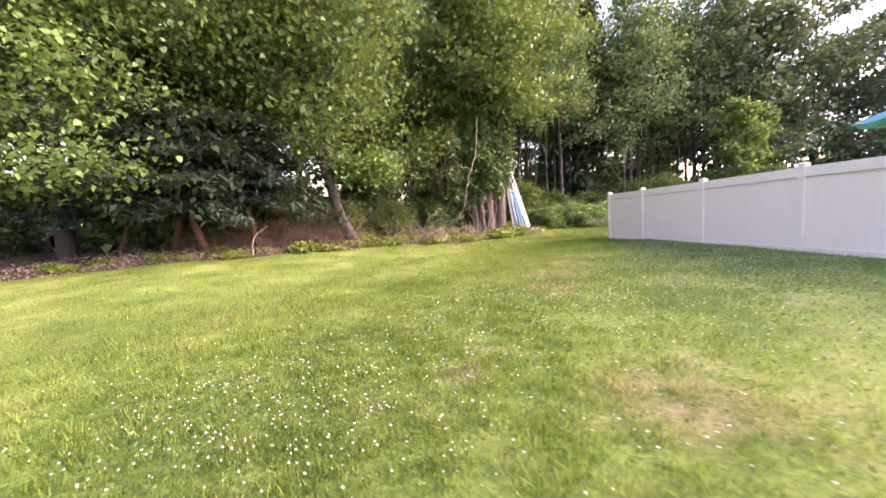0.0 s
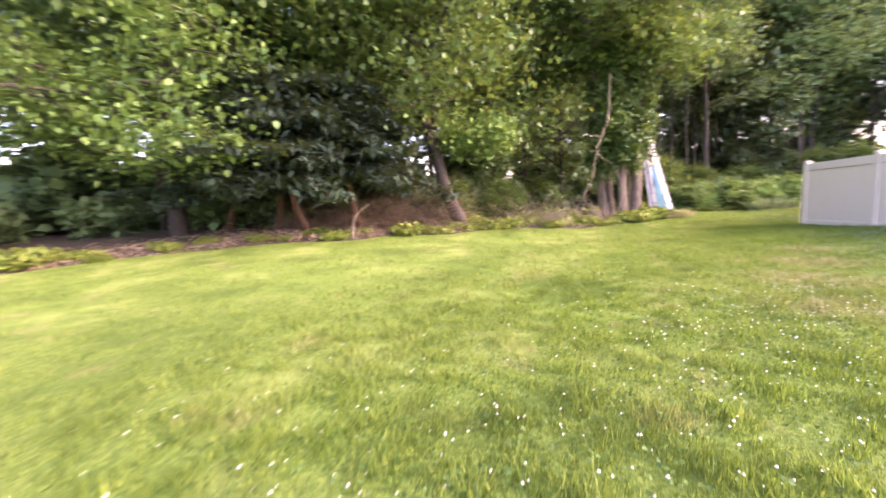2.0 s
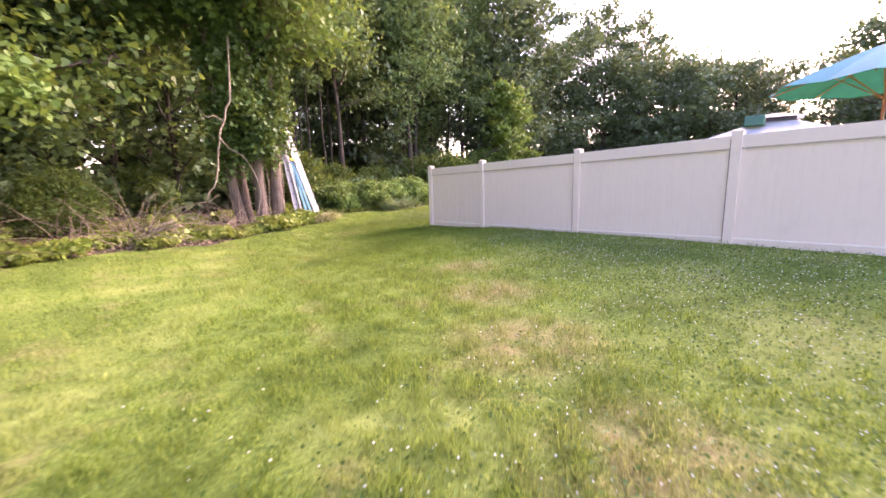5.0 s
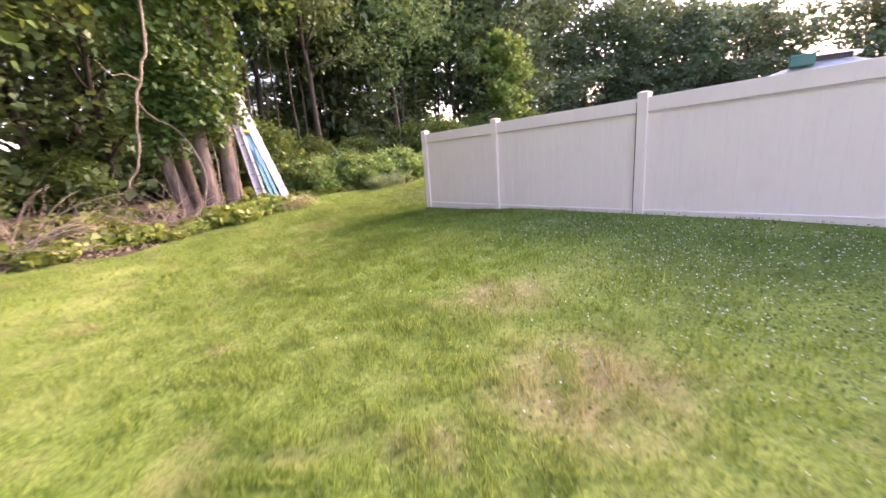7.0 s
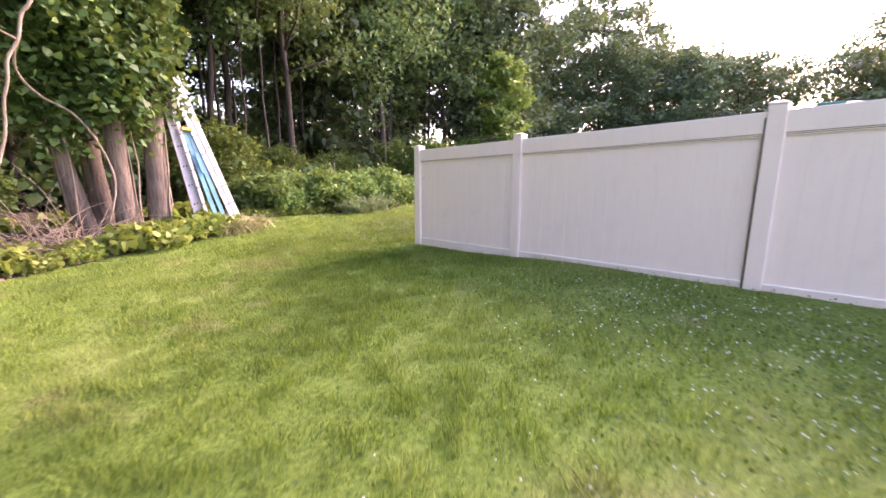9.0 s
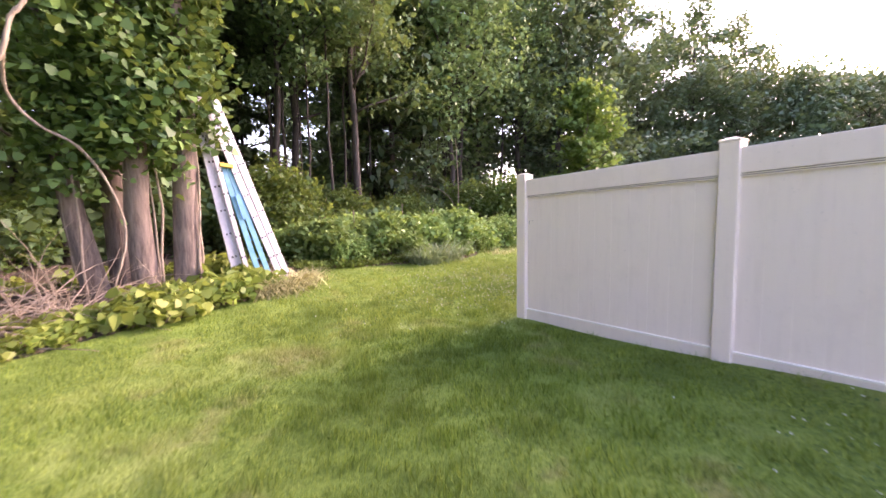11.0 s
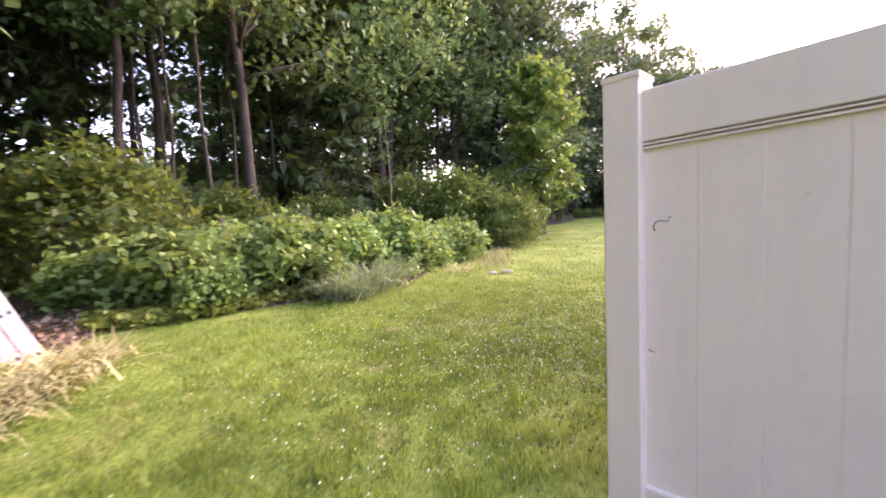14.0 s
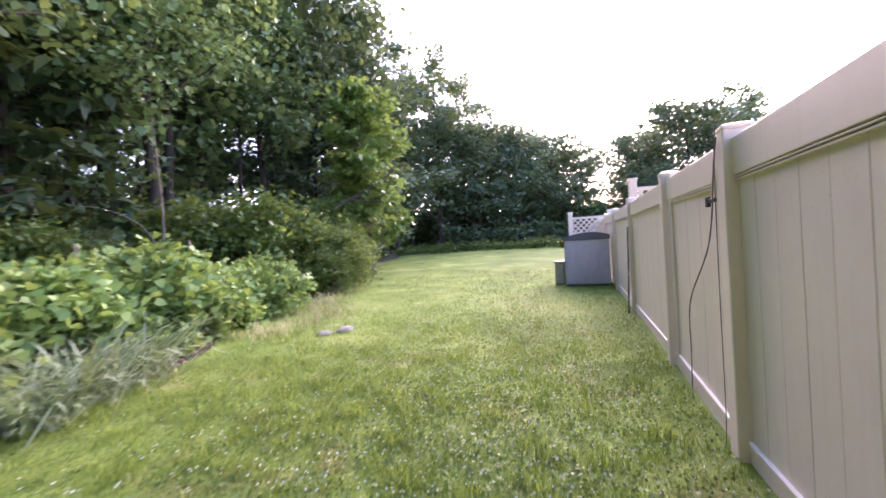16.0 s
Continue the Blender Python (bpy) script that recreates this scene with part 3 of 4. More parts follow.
wood_d = planted(conifer(44, 17, 0.18, 0.14, 3.4, 60, 8000, 0.24, NEEDLE, BARK, name="pine_tree"), 6.3, 33.0, 10, 1.0, "tall dark pine among the wood trees", "wood trees")
rngw = np.random.default_rng(77)
WOOD_SPOTS = []
for row, (back, gap) in enumerate([(6.5, 3.2), (11.5, 3.8), (18.0, 5.0), (26.0, 5.6)]):
    for x in np.arange(-30, 34, gap):
        WOOD_SPOTS.append((x + rngw.uniform(-1.2, 1.2) + row, edge_y(x) + back + rngw.uniform(-1.6, 1.6), row))
front, rear = [wood_a, wood_b, wood_b, wood_a, wood_d], [wood_c, wood_c, wood_a]
for k, (x, y, row) in enumerate(WOOD_SPOTS):
    if min((x - a) ** 2 + (y - b) ** 2 for a, b in ((9, 30.5), (12.3, 33), (15.6, 31.8), (6.3, 33))) < 4:
        continue
    if -4 < x < 6 and y < 24.5:
        continue
    again(front[k % 5] if row < 2 and x > -8 else rear[k % 3], x, y, rngw.uniform(0, 360), rngw.uniform(0.8, 1.12), tall=rngw.uniform(0.9, 1.1))

for k, (x, y) in enumerate([(-1.5, 26.5), (-4.8, 25.2), (1.6, 28.0), (-7.6, 24.4), (-2.8, 29.5), (-10.5, 24)]):
    again(wood_c, x, y, 40 * k, 1.0)
for k, (x, y, s) in enumerate([(18.5, 31.5, 1.1), (21.0, 33.0, 1.12), (23.2, 31.6, 1.0)]):
    again((wood_a, wood_c, wood_a)[k], x, y, 110 * k, s)
# unseen western trees added to block sky light, then trees behind the trunk clump
for k, (x, y, s) in enumerate([(-19.5, 6.0, 1.0), (-22.0, 1.5, 1.05), (0.3, 25.6, .9), (-1.4, 24.3, .8), (2.2, 25.2, .85)]):
    again(wood_c, x, y, 63 * k, s)
# slim bare trunks between the larger trees
pole = planted(broadleaf(45, 14, 0.075, 0.55, 1.8, 12, 1500, 0.19, FOREST, BARK, lean=(0.3, 0.1), twigs=1, name="slim_tree", clump=0.4), 10.6, 29.3, 0, 1.0, "slim dark bare-stemmed tree in the wood", "wood trees")
for k in range(34):
    x = rngw.uniform(0, 23)
    again(pole, x, edge_y(x) + rngw.uniform(6, 15) + (3 if x < 6 else 0), rngw.uniform(0, 360), rngw.uniform(0.8, 1.15))

# the young tree that stands out of the wood's edge, with a dead limb across it
young = planted(broadleaf(51, 5.9, 0.07, 0.10, 1.2, 26, 6500, 0.16, SAPLING, BARK_PALE, lean=(-0.3, 0.1), name="young_tree", clump=0.22, crown_top=1.0, upright=0.55), 21.9, 25.1, 0, 1.25, "light green young tree with a pointed top at the lawn's edge")
again(young, 24.6, 27.4, 130, 1.2, "light green young tree at the wood's edge")

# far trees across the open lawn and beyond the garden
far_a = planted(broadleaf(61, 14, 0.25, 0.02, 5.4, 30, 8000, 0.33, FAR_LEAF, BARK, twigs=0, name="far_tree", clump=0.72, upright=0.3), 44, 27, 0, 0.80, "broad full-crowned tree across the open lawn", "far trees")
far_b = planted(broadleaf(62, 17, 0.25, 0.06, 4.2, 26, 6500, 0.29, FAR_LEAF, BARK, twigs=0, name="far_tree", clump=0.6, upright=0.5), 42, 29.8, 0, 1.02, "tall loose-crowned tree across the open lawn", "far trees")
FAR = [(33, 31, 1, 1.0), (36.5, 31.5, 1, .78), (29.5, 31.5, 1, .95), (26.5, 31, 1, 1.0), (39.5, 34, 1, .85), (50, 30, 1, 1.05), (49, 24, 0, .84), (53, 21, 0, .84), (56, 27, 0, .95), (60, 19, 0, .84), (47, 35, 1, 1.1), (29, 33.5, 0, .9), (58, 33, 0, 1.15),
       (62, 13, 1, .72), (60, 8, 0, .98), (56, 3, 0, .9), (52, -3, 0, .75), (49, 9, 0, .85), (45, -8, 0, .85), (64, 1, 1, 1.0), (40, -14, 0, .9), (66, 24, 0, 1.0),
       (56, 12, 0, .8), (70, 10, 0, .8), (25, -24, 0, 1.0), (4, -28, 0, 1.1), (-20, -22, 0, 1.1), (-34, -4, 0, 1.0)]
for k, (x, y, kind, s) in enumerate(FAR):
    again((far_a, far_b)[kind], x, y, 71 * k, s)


# ---- undergrowth ----
def shrub(seed, wide, deep, high, n, leaf, mat, name="bush", n_stems=26, sides=4):
    """A bush: many thin stems from the soil and leaves thickest on its outside."""
    rng = np.random.default_rng(seed)
    thing = root(name, pose(0, 0, 0), "", "bush")
    stems = []
    for _ in range(n_stems):
        a, r = rng.uniform(0, 6.28), rng.uniform(0.2, 0.95)
        top = Vector((wide * r * math.cos(a), deep * r * math.sin(a), high * rng.uniform(0.6, 1.02) * math.sqrt(max(0.1, 1 - 0.6 * r * r))))
        foot = Vector((top.x * 0.55, top.y * 0.55, -0.05))
        stems.append(([foot, foot.lerp(top, 0.5) + Vector((rng.normal(0, .05), rng.normal(0, .05), 0.05)), top], [0.012, 0.008, 0.003]))
    tagged(link_mesh("stem", tubes_mesh("stem", stems, 4), TWIG, thing), kind="stuff")
    tufts = 90
    a, r = rng.uniform(0, 6.28, tufts), np.sqrt(rng.uniform(0, 1, tufts))
    top = np.sqrt(np.maximum(0.05, 1 - 0.75 * r ** 2)) * rng.uniform(0.75, 1.1, tufts)
    z = top * np.where(rng.uniform(0, 1, tufts) < 0.62, 1.0, rng.uniform(0.15, 1, tufts))
    c = np.stack([wide * r * np.cos(a), deep * r * np.sin(a), high * z], 1)
    spots = c[rng.integers(0, tufts, n)] + rng.normal(0, 1, (n, 3)) * np.array([0.14, 0.14, 0.10]) * (wide + deep + high) / 3
    spots[:, 2] = np.maximum(spots[:, 2], 0.03)
    link_mesh("foliage", quads_mesh("foliage", leaves(rng, spots, leaf, 0.4, 0.7, 1.4, sides)), mat, thing)
    return thing


bramble = planted(shrub(71, 1.0, 0.9, 1.0, 4900, 0.100, BRAMBLE, "bramble_bush", sides=6), 7.6, 22.5, 0, 1.0, "bright green broad-leaved bramble bush beside the lawn", "bramble row")
bramble_b = planted(shrub(72, 1.1, 0.9, 1.12, 5000, 0.096, BRAMBLE, "bramble_bush", sides=6), 9.3, 22.3, 40, 1.0, "bright green broad-leaved bramble bush beside the lawn", "bramble row")
for k, (x, y, s) in enumerate([(10.5, 22.5, 1.0), (11.7, 22.7, 1.05), (12.7, 22.9, .85), (8.6, 23.6, .95), (10.3, 23.8, 1.05), (12.0, 24.0, 1.0), (6.9, 23.3, .8), (13.9, 23.1, .85), (14.9, 23.9, .85), (8.0, 22.0, .62), (11.0, 22.0, .6)]):
    again((bramble, bramble_b)[k % 2], x, y, 67 * k, s)
big_shrub = planted(shrub(73, 1.7, 1.5, 2.5, 6000, 0.12, SHRUB_LEAF, "tall_shrub", n_stems=34), 7.0, 25.4, 0, 1.0, "tall dark green rounded shrub behind the brambles", "shrubs")
for k, (x, y, s) in enumerate([(9.8, 27.2, .8), (12.5, 27.5, .75), (15.4, 26.4, .95), (16.6, 25.3, 1.0), (17.7, 23.9, .62), (16.9, 23.6, .45), (19.2, 25.0, .8), (19.6, 26.0, 1.0), (22.5, 28.0, .95), (26, 29.5, 1.0), (1.0, 25.0, .7), (-1.5, 23.5, .7), (-5, 21.5, .65), (30, 30.5, .9)]):
    again(big_shrub, x, y, 51 * k, s)
low = planted(shrub(74, 0.6, 0.6, 0.34, 400, 0.13, WEED, "weed_clump", n_stems=12, sides=6), 4.0, 18.7, 0, 1.0, "low yellow-green leafy weeds along the lawn's edge", "edge weeds")
hedge = planted(shrub(75, 1.7, 0.9, 0.62, 800, 0.15, SHRUB_LEAF, "low_hedge", n_stems=14), 36.5, 27.5, 0, 1.0, "low dark green hedge at the lawn's far end", "low hedges")
for k, (x, y, s) in enumerate([(37.5, 25.0, 1.0), (38.0, 22.5, .8), (38.5, 20.5, 1.05), (39.0, 18.2, .9), (34.5, 29.0, .9)]):
    again(hedge, x, y, 80 + 9 * k, s)
for k, (x, y, s) in enumerate([(6.75, 21.75, .5), (7.1, 21.62, .45), (7.45, 21.6, .55), (7.9, 21.5, .4), (8.3, 21.62, .5), (8.7, 21.6, .4), (9.1, 21.65, .5), (10.9, 21.95, .5), (11.5, 22.0, .55), (12.1, 22.3, .5), (12.5, 22.5, .5)]):
    again(low, x, y, 77 * k, s)
rngl = np.random.default_rng(15)
for k in range(16):
    x = rngl.uniform(-22, -10.5)
    again(low, x, edge_y(x) + rngl.uniform(0.0, 0.9), rngl.uniform(0, 360), rngl.uniform(0.7, 1.25))
rngl = np.random.default_rng(5)
for k in range(64):
    x = -14 + 20.3 * (k + rngl.uniform(0, 1)) / 64
    y = edge_y(x) + rngl.uniform(0.2, 1.0) + (0.4 if k % 3 == 0 else 0)
    if abs(x - 6.1) < 0.5 and y > 20.3 or x < -4.5 and k % 2:
        continue
    again(low, x, y, rngl.uniform(0, 360), rngl.uniform(0.4, 0.9) * (1.0 if x > -4 else 0.7))
for k in range(14):
    x = rngl.uniform(-3, 5.5)
    again(low, x, edge_y(x) + rngl.uniform(1.4, 4.5), rngl.uniform(0, 360), rngl.uniform(0.8, 1.3))


def brush(seed, wide, deep, high, n, name, label, mat, thick):
    """A tangle of dead stems, arched and crossing."""
    rng = np.random.default_rng(seed)
    thing = root(name, pose(0, 0, 0), label, "brush")
    tubes = []
    for _ in range(n):
        p = Vector((rng.uniform(-wide, wide), rng.uniform(-deep, deep), -0.03))
        w = Vector((rng.normal(0, 0.7), rng.normal(0, 0.7), rng.uniform(0.3, 1.2))).normalized()
        ln = high * rng.uniform(0.6, 1.6)
        pts = [p.copy()]
        for _ in range(6):
            w = (w + Vector((rng.normal(0, .22), rng.normal(0, .22), -0.13))).normalized()
            p = p + w * ln / 6
            p.z = max(p.z, 0.02)
            pts.append(p.copy())
        r = rng.uniform(0.3, 1.0) * thick
        tubes.append((pts, [r * (1 - 0.12 * j) for j in range(7)]))
    tagged(link_mesh("tangle", tubes_mesh("tangle", tubes, 3), mat, thing), kind="stuff")
    return thing


thicket = planted(brush(81, 1.2, 0.9, 1.7, 330, "dead_thicket", "tangled dead brown stems beside a leaning trunk", DEAD_STEM, 0.017), -4.5, 15.0)
again(thicket, -3.6, 15.9, 120, 0.95)
again(thicket, -7.0, 14.2, 40, 0.6)
again(thicket, -5.6, 15.0, 200, 0.85)
pile = planted(brush(82, 0.9, 0.7, 1.35, 120, "brush_pile", "pile of pale dead branches at the lawn's edge", TWIG, 0.02), -0.2, 17.9)
again(pile, 0.9, 18.3, 160, 0.8)
again(pile, 2.4, 18.9, 60, 0.8)
again(pile, 3.6, 19.2, 220, 0.6)
deep_shrub = planted(shrub(75, 1.7, 1.5, 2.4, 1100, 0.32, FOREST, "tall_shrub", n_stems=12), 2.5, 26.5, 0, 1.0, "dark leafy shrub deep in the wood", "shrubs")
for k in range(60):
    x = -30 + 62 * (k + rngl.uniform(0, 1)) / 60
    y = edge_y(x) + (4.5, 8.5, 13.0)[k % 3] + rngl.uniform(-1, 1)
    if -3.5 < x < 6.5 and y < 24:
        y += 4
    again(deep_shrub, x, y, rngl.uniform(0, 360), rngl.uniform(0.5, 0.9) * (1.0, 1.25, 1.5)[k % 3])
for k in range(18):
    x = 2 + 23 * (k + rngl.uniform(0, 1)) / 18
    again(deep_shrub, x, edge_y(x) + 13 + 4 * (k % 2) + rngl.uniform(-1, 1), rngl.uniform(0, 360), rngl.uniform(1.1, 1.6))
for k, (x, y, s) in enumerate([(-3.0, 17.6, .62), (-1.0, 19.5, .6)]):
    again(big_shrub, x, y, 77 * k, s)
for k in range(26):
    x = -34 + 27 * (k + rngl.uniform(0, 1)) / 26
    again(deep_shrub, x, edge_y(x) + 9 + 5 * (k % 3) + rngl.uniform(-1, 1), rngl.uniform(0, 360), rngl.uniform(0.9, 1.4))
for k in range(44):
    a = radians(52 + 52 * k / 43)
    again(deep_shrub, 8 + 47 * math.sin(a), 17 + 40 * math.cos(a), 37 * k, 1.0 + 0.9 * ((k * 7) % 5) / 5)

# ---- hanging stems by the trunk clump ----
def stem(name, label, points, r0, r1, mat, category="vine"):
    """One bent woody stem through points, smoothed."""
    pts = [Vector(p) for p in points]
    fine = []
    for i in range(len(pts) - 1):
        a, b, c, d = pts[max(i - 1, 0)], pts[i], pts[i + 1], pts[min(i + 2, len(pts) - 1)]
        for s in range(4):
            t = s / 4
            fine.append(0.5 * ((2 * b) + (c - a) * t + (2 * a - 5 * b + 4 * c - d) * t * t + (3 * b - a - 3 * c + d) * t ** 3))
    fine.append(pts[-1])
    n = len(fine) - 1
    radii = [(r0 + (r1 - r0) * i / n) * (1 + 0.18 * math.sin(i * 2.7)) for i in range(n + 1)]
    return tagged(link_mesh(name, tubes_mesh(name, [(fine, radii)], 7), mat), label, category)


stem("hanging_vine", "thick pale bare vine hanging broken beside the trunks", [(3.3, 19.2, 5.2), (3.16, 19.0, 3.9), (3.07, 18.8, 3.35), (2.95, 18.8, 3.15), (2.86, 18.8, 2.77), (2.72, 18.8, 2.5), (2.68, 18.8, 2.2), (2.60, 18.8, 1.9), (2.56, 18.8, 1.5), (2.48, 18.8, 1.19), (2.40, 18.8, 0.95), (2.24, 18.8, 0.78), (2.20, 18.8, 0.6)], 0.029, 0.021, TWIG)
stem("hanging_vine", "thin pale vine looping down to the ground", [(2.86, 18.85, 2.85), (2.77, 19.2, 2.43), (2.99, 19.3, 2.08), (3.35, 19.3, 1.84), (3.63, 19.3, 1.35), (3.77, 19.3, 0.68), (3.58, 19.3, -0.1), (3.5, 19.32, -0.45)], 0.021, 0.016, TWIG)
stem("dead_branch", "crooked dead branch stub on the hanging vine", [(2.86, 18.8, 2.78), (2.6, 18.75, 2.9), (2.4, 18.7, 2.86), (2.2, 18.6, 3.1)], 0.02, 0.006, TWIG, "branch")
stem("dead_limb", "dark dead limb reaching across the young tree", [(18.9, 25.9, 1.75), (19.2, 25.6, 1.95), (20.0, 24.7, 2.6), (20.7, 24.0, 3.15), (21.1, 23.62, 3.63)], 0.07, 0.02, BARK, "branch")
stem("dead_limb", "thin dead side limb by the young tree", [(19.9, 24.75, 2.55), (20.5, 24.2, 2.45), (21.0, 23.7, 2.5)], 0.035, 0.012, BARK, "branch")
stem("bare_sapling", "thin bare upright stem behind the brambles", [(14.1, 25.8, -0.4), (14.12, 25.75, 1.2), (14.11, 25.73, 2.35), (14.05, 25.79, 3.9)], 0.03, 0.008, TWIG, "sapling")
stem("bare_branch", "thin bare arching branch behind the brambles", [(14.12, 25.78, 0.9), (13.95, 26.2, 1.6), (13.66, 26.88, 2.0), (13.3, 27.4, 2.1)], 0.016, 0.006, TWIG, "branch")
stem("dead_stick", "pale forked dead stick standing at the lawn's edge", [(-5.0, 12.75, -0.2), (-5.0, 12.75, 0.2), (-4.88, 12.75, 0.55), (-4.5, 12.8, 0.82)], 0.03, 0.016, TWIG, "stick")
rngs = np.random.default_rng(8)
for k in range(16):
    x = rngs.uniform(-1.5, 5.4)
    y = edge_y(x) + rngs.uniform(0.15, 1.3)
    z = litter_height(x, y)
    a, ln = rngs.uniform(0, 6.28), rngs.uniform(0.4, 1.1)
    dx, dy = math.cos(a) * ln / 2, math.sin(a) * ln / 2
    stem("fallen_stick", "pale dead stick lying on the litter", [(x - dx, y - dy, z + 0.02), (x - dx * 0.3, y - dy * 0.2, z + 0.07 + rngs.uniform(0, .08)), (x + dx * 0.4, y + dy * 0.5, z + 0.08), (x + dx, y + dy, z + 0.03)], 0.014, 0.006, TWIG, "stick")


# ---- stones ----
def boulder(name, label, x, y, size, seed, mat):
    bm = bmesh.new()
    bmesh.ops.create_icosphere(bm, subdivisions=3, radius=1.0)
    for v in bm.verts:
        n = v.co.normalized()
        v.co = Vector((n.x * size[0], n.y * size[1], n.z * size[2])) * (1 + 0.22 * noise.noise(n * 1.6 + Vector((seed, 0, 0))) + 0.06 * noise.noise(n * 6 + Vector((seed, 3, 0))))
    ob = part(name, bm, mat, smooth=True)
    ob.location = (x, y, litter_height(x, y) + size[2] * 0.45 if y > edge_y(x) else lawn_height(x, y) + size[2] * 0.25)
    return tagged(ob, label, "stone")


boulder("boulder", "rounded tan stone among dead branches", 1.25, 18.75, (0.27, 0.22, 0.2), 4, TAN_STONE)
boulder("field_stone", "pale flat stone lying in the grass", 12.75, 20.62, (0.13, 0.10, 0.05), 9, STONE)
boulder("field_stone", "pale flat stone lying in the grass", 13.02, 20.45, (0.16, 0.11, 0.055), 13, STONE)


# ---- ladders leaning on the trunks ----
def beam(bm, a, b, wide, deep, facing):
    """A straight bar from a to b with a rectangular section."""
    a, b = Vector(a), Vector(b)
    way = (b - a).normalized()
    side = way.cross(Vector(facing)).normalized()
    front = side.cross(way).normalized()
    m = Matrix((side, way, front)).transposed().to_4x4()
    m.translation = a
    return box_into(bm, (-wide / 2, 0, -deep / 2), (wide / 2, (b - a).length, deep / 2), min(wide, deep) * 0.12, m)


FACE = Vector((0.25, -1.0, 0.3)).normalized()


def ladder(name, label, left, right, rungs, mat, rail_ws, plug_mat=None, skip=0.0):
    """Two rails (foot and head of each) with rungs between, and dark rung ends on the rails' faces."""
    thing = root(name, pose(0, 0, 0), label, "ladder")
    for (foot, head), rail_w in zip((left, right), rail_ws):
        bm = bmesh.new()
        beam(bm, foot, head, rail_w, 0.028, FACE)
        rail = part("rail", bm, mat, thing)
        if plug_mat:
            for i in range(rungs):
                f = (i + 0.5) / rungs
                p = Vector(foot).lerp(Vector(head), f) + FACE * 0.016
                side = (Vector(head) - Vector(foot)).normalized().cross(FACE).normalized()
                for sgn in (-1, 1):
                    bm = bmesh.new()
                    beam(bm, p + side * sgn * 0.018, p + side * sgn * 0.045, 0.034, 0.012, FACE)
                    part("rung_end", bm, plug_mat, rail)
    for i in range(rungs):
        f = (i + 0.5) / rungs
        a, b = Vector(left[0]).lerp(Vector(left[1]), f), Vector(right[0]).lerp(Vector(right[1]), f)
        if f < skip:
            continue
        rung = link_mesh("rung", tubes_mesh("rung", [([a - FACE * 0.01, (a + b) / 2 - FACE * 0.01, b - FACE * 0.01], [0.015] * 3)], 6), mat, thing)
    return thing


ladder("extension_ladder", "weathered aluminium extension ladder leaning against tree trunks", ((5.30, 20.42, -0.44), (4.74, 20.06, 2.85)), ((6.20, 20.58, -0.46), (5.02, 20.10, 2.85)), 8, ALUMINIUM, (0.20, 0.13), DARK_RUBBER, 0.8)
ladder("extension_ladder", "second aluminium ladder section resting on the first", ((5.46, 20.38, -0.40), (4.84, 20.02, 2.6)), ((6.06, 20.52, -0.45), (4.95, 20.06, 2.6)), 8, ALUMINIUM, (0.08, 0.12), DARK_RUBBER, 0.7)
step = ladder("step_ladder", "folded teal fibreglass stepladder tucked between ladder rails", ((5.66, 20.40, -0.43), (5.10, 20.18, 1.75)), ((5.84, 20.44, -0.43), (5.18, 20.20, 1.75)), 6, TEAL, (0.10, 0.10))
bm = bmesh.new()
beam(bm, (5.04, 20.11, 1.78), (5.25, 20.14, 1.76), 0.07, 0.05, FACE)
part("top_cap", bm, YELLOW, step, "faded yellow top cap")
bm = bmesh.new()
beam(bm, (5.29, 20.19, 1.28), (5.40, 20.23, 0.86), 0.09, 0.02, FACE)
part("sticker", bm, BLUE, step, "blue sticker")


# ---- long grass tufts ----
def strips(rng, spots, length, width, droop, out):
    """Arched blades of three quads each, from spots on the ground."""
    n = len(spots)
    a = rng.uniform(0, 2 * np.pi, n)
    way = np.stack([np.cos(a), np.sin(a), np.zeros(n)], 1) * out
    side = np.stack([-np.sin(a), np.cos(a), np.zeros(n)], 1)
    ln = (length * rng.uniform(0.5, 1.2, n))[:, None]
    w = (width * rng.uniform(0.6, 1.2, n))[:, None]
    dr = (droop * rng.uniform(0.6, 1.3, n))[:, None]
    up = np.array([0, 0, 1.0])
    pts = [spots + (way * f + up * (f - dr * f * f)) * ln for f in (0, 0.33, 0.66, 1.0)]
    ws = [w * f for f in (1, 0.95, 0.7, 0.12)]
    quads = [np.stack([pts[i] - side * ws[i], pts[i] + side * ws[i], pts[i + 1] + side * ws[i + 1], pts[i + 1] - side * ws[i + 1]], 1) for i in range(3)]
    return np.concatenate(quads)


def tuft(name, label, x, y, r, n, length, width, droop, out, mat, seed, on_litter=False):
    rng = np.random.default_rng(seed)
    s = np.zeros((n, 3))
    s[:, :2] = rng.normal(0, r / 2, (n, 2))
    ob = link_mesh(name, quads_mesh(name, strips(rng, s, length, width, droop, out)), mat)
    ob.location = (x, y, (litter_height(x, y) if on_litter else lawn_height(x, y)) - 0.01)
    return tagged(ob, label, "grass tuft", "long grass tufts", "stuff")


GREY_BLADE = leaf_material("grey_green_blade", (0.10, 0.18, 0.08), (0.25, 0.36, 0.17), (0.52, 0.57, 0.34), 0.5, 0.2)
for k, (x, y, s) in enumerate([(5.75, 19.55, 1.0), (6.15, 20.0, 0.9), (5.35, 19.5, 0.8), (6.4, 20.3, 0.7)]):
    tuft("grass_tuft", "long straw-coloured grass flopped at the ladders' feet", x, y, 0.46 * s, 330, 0.62 * s, 0.010, 0.72, 0.85, STRAW, 90 + k)
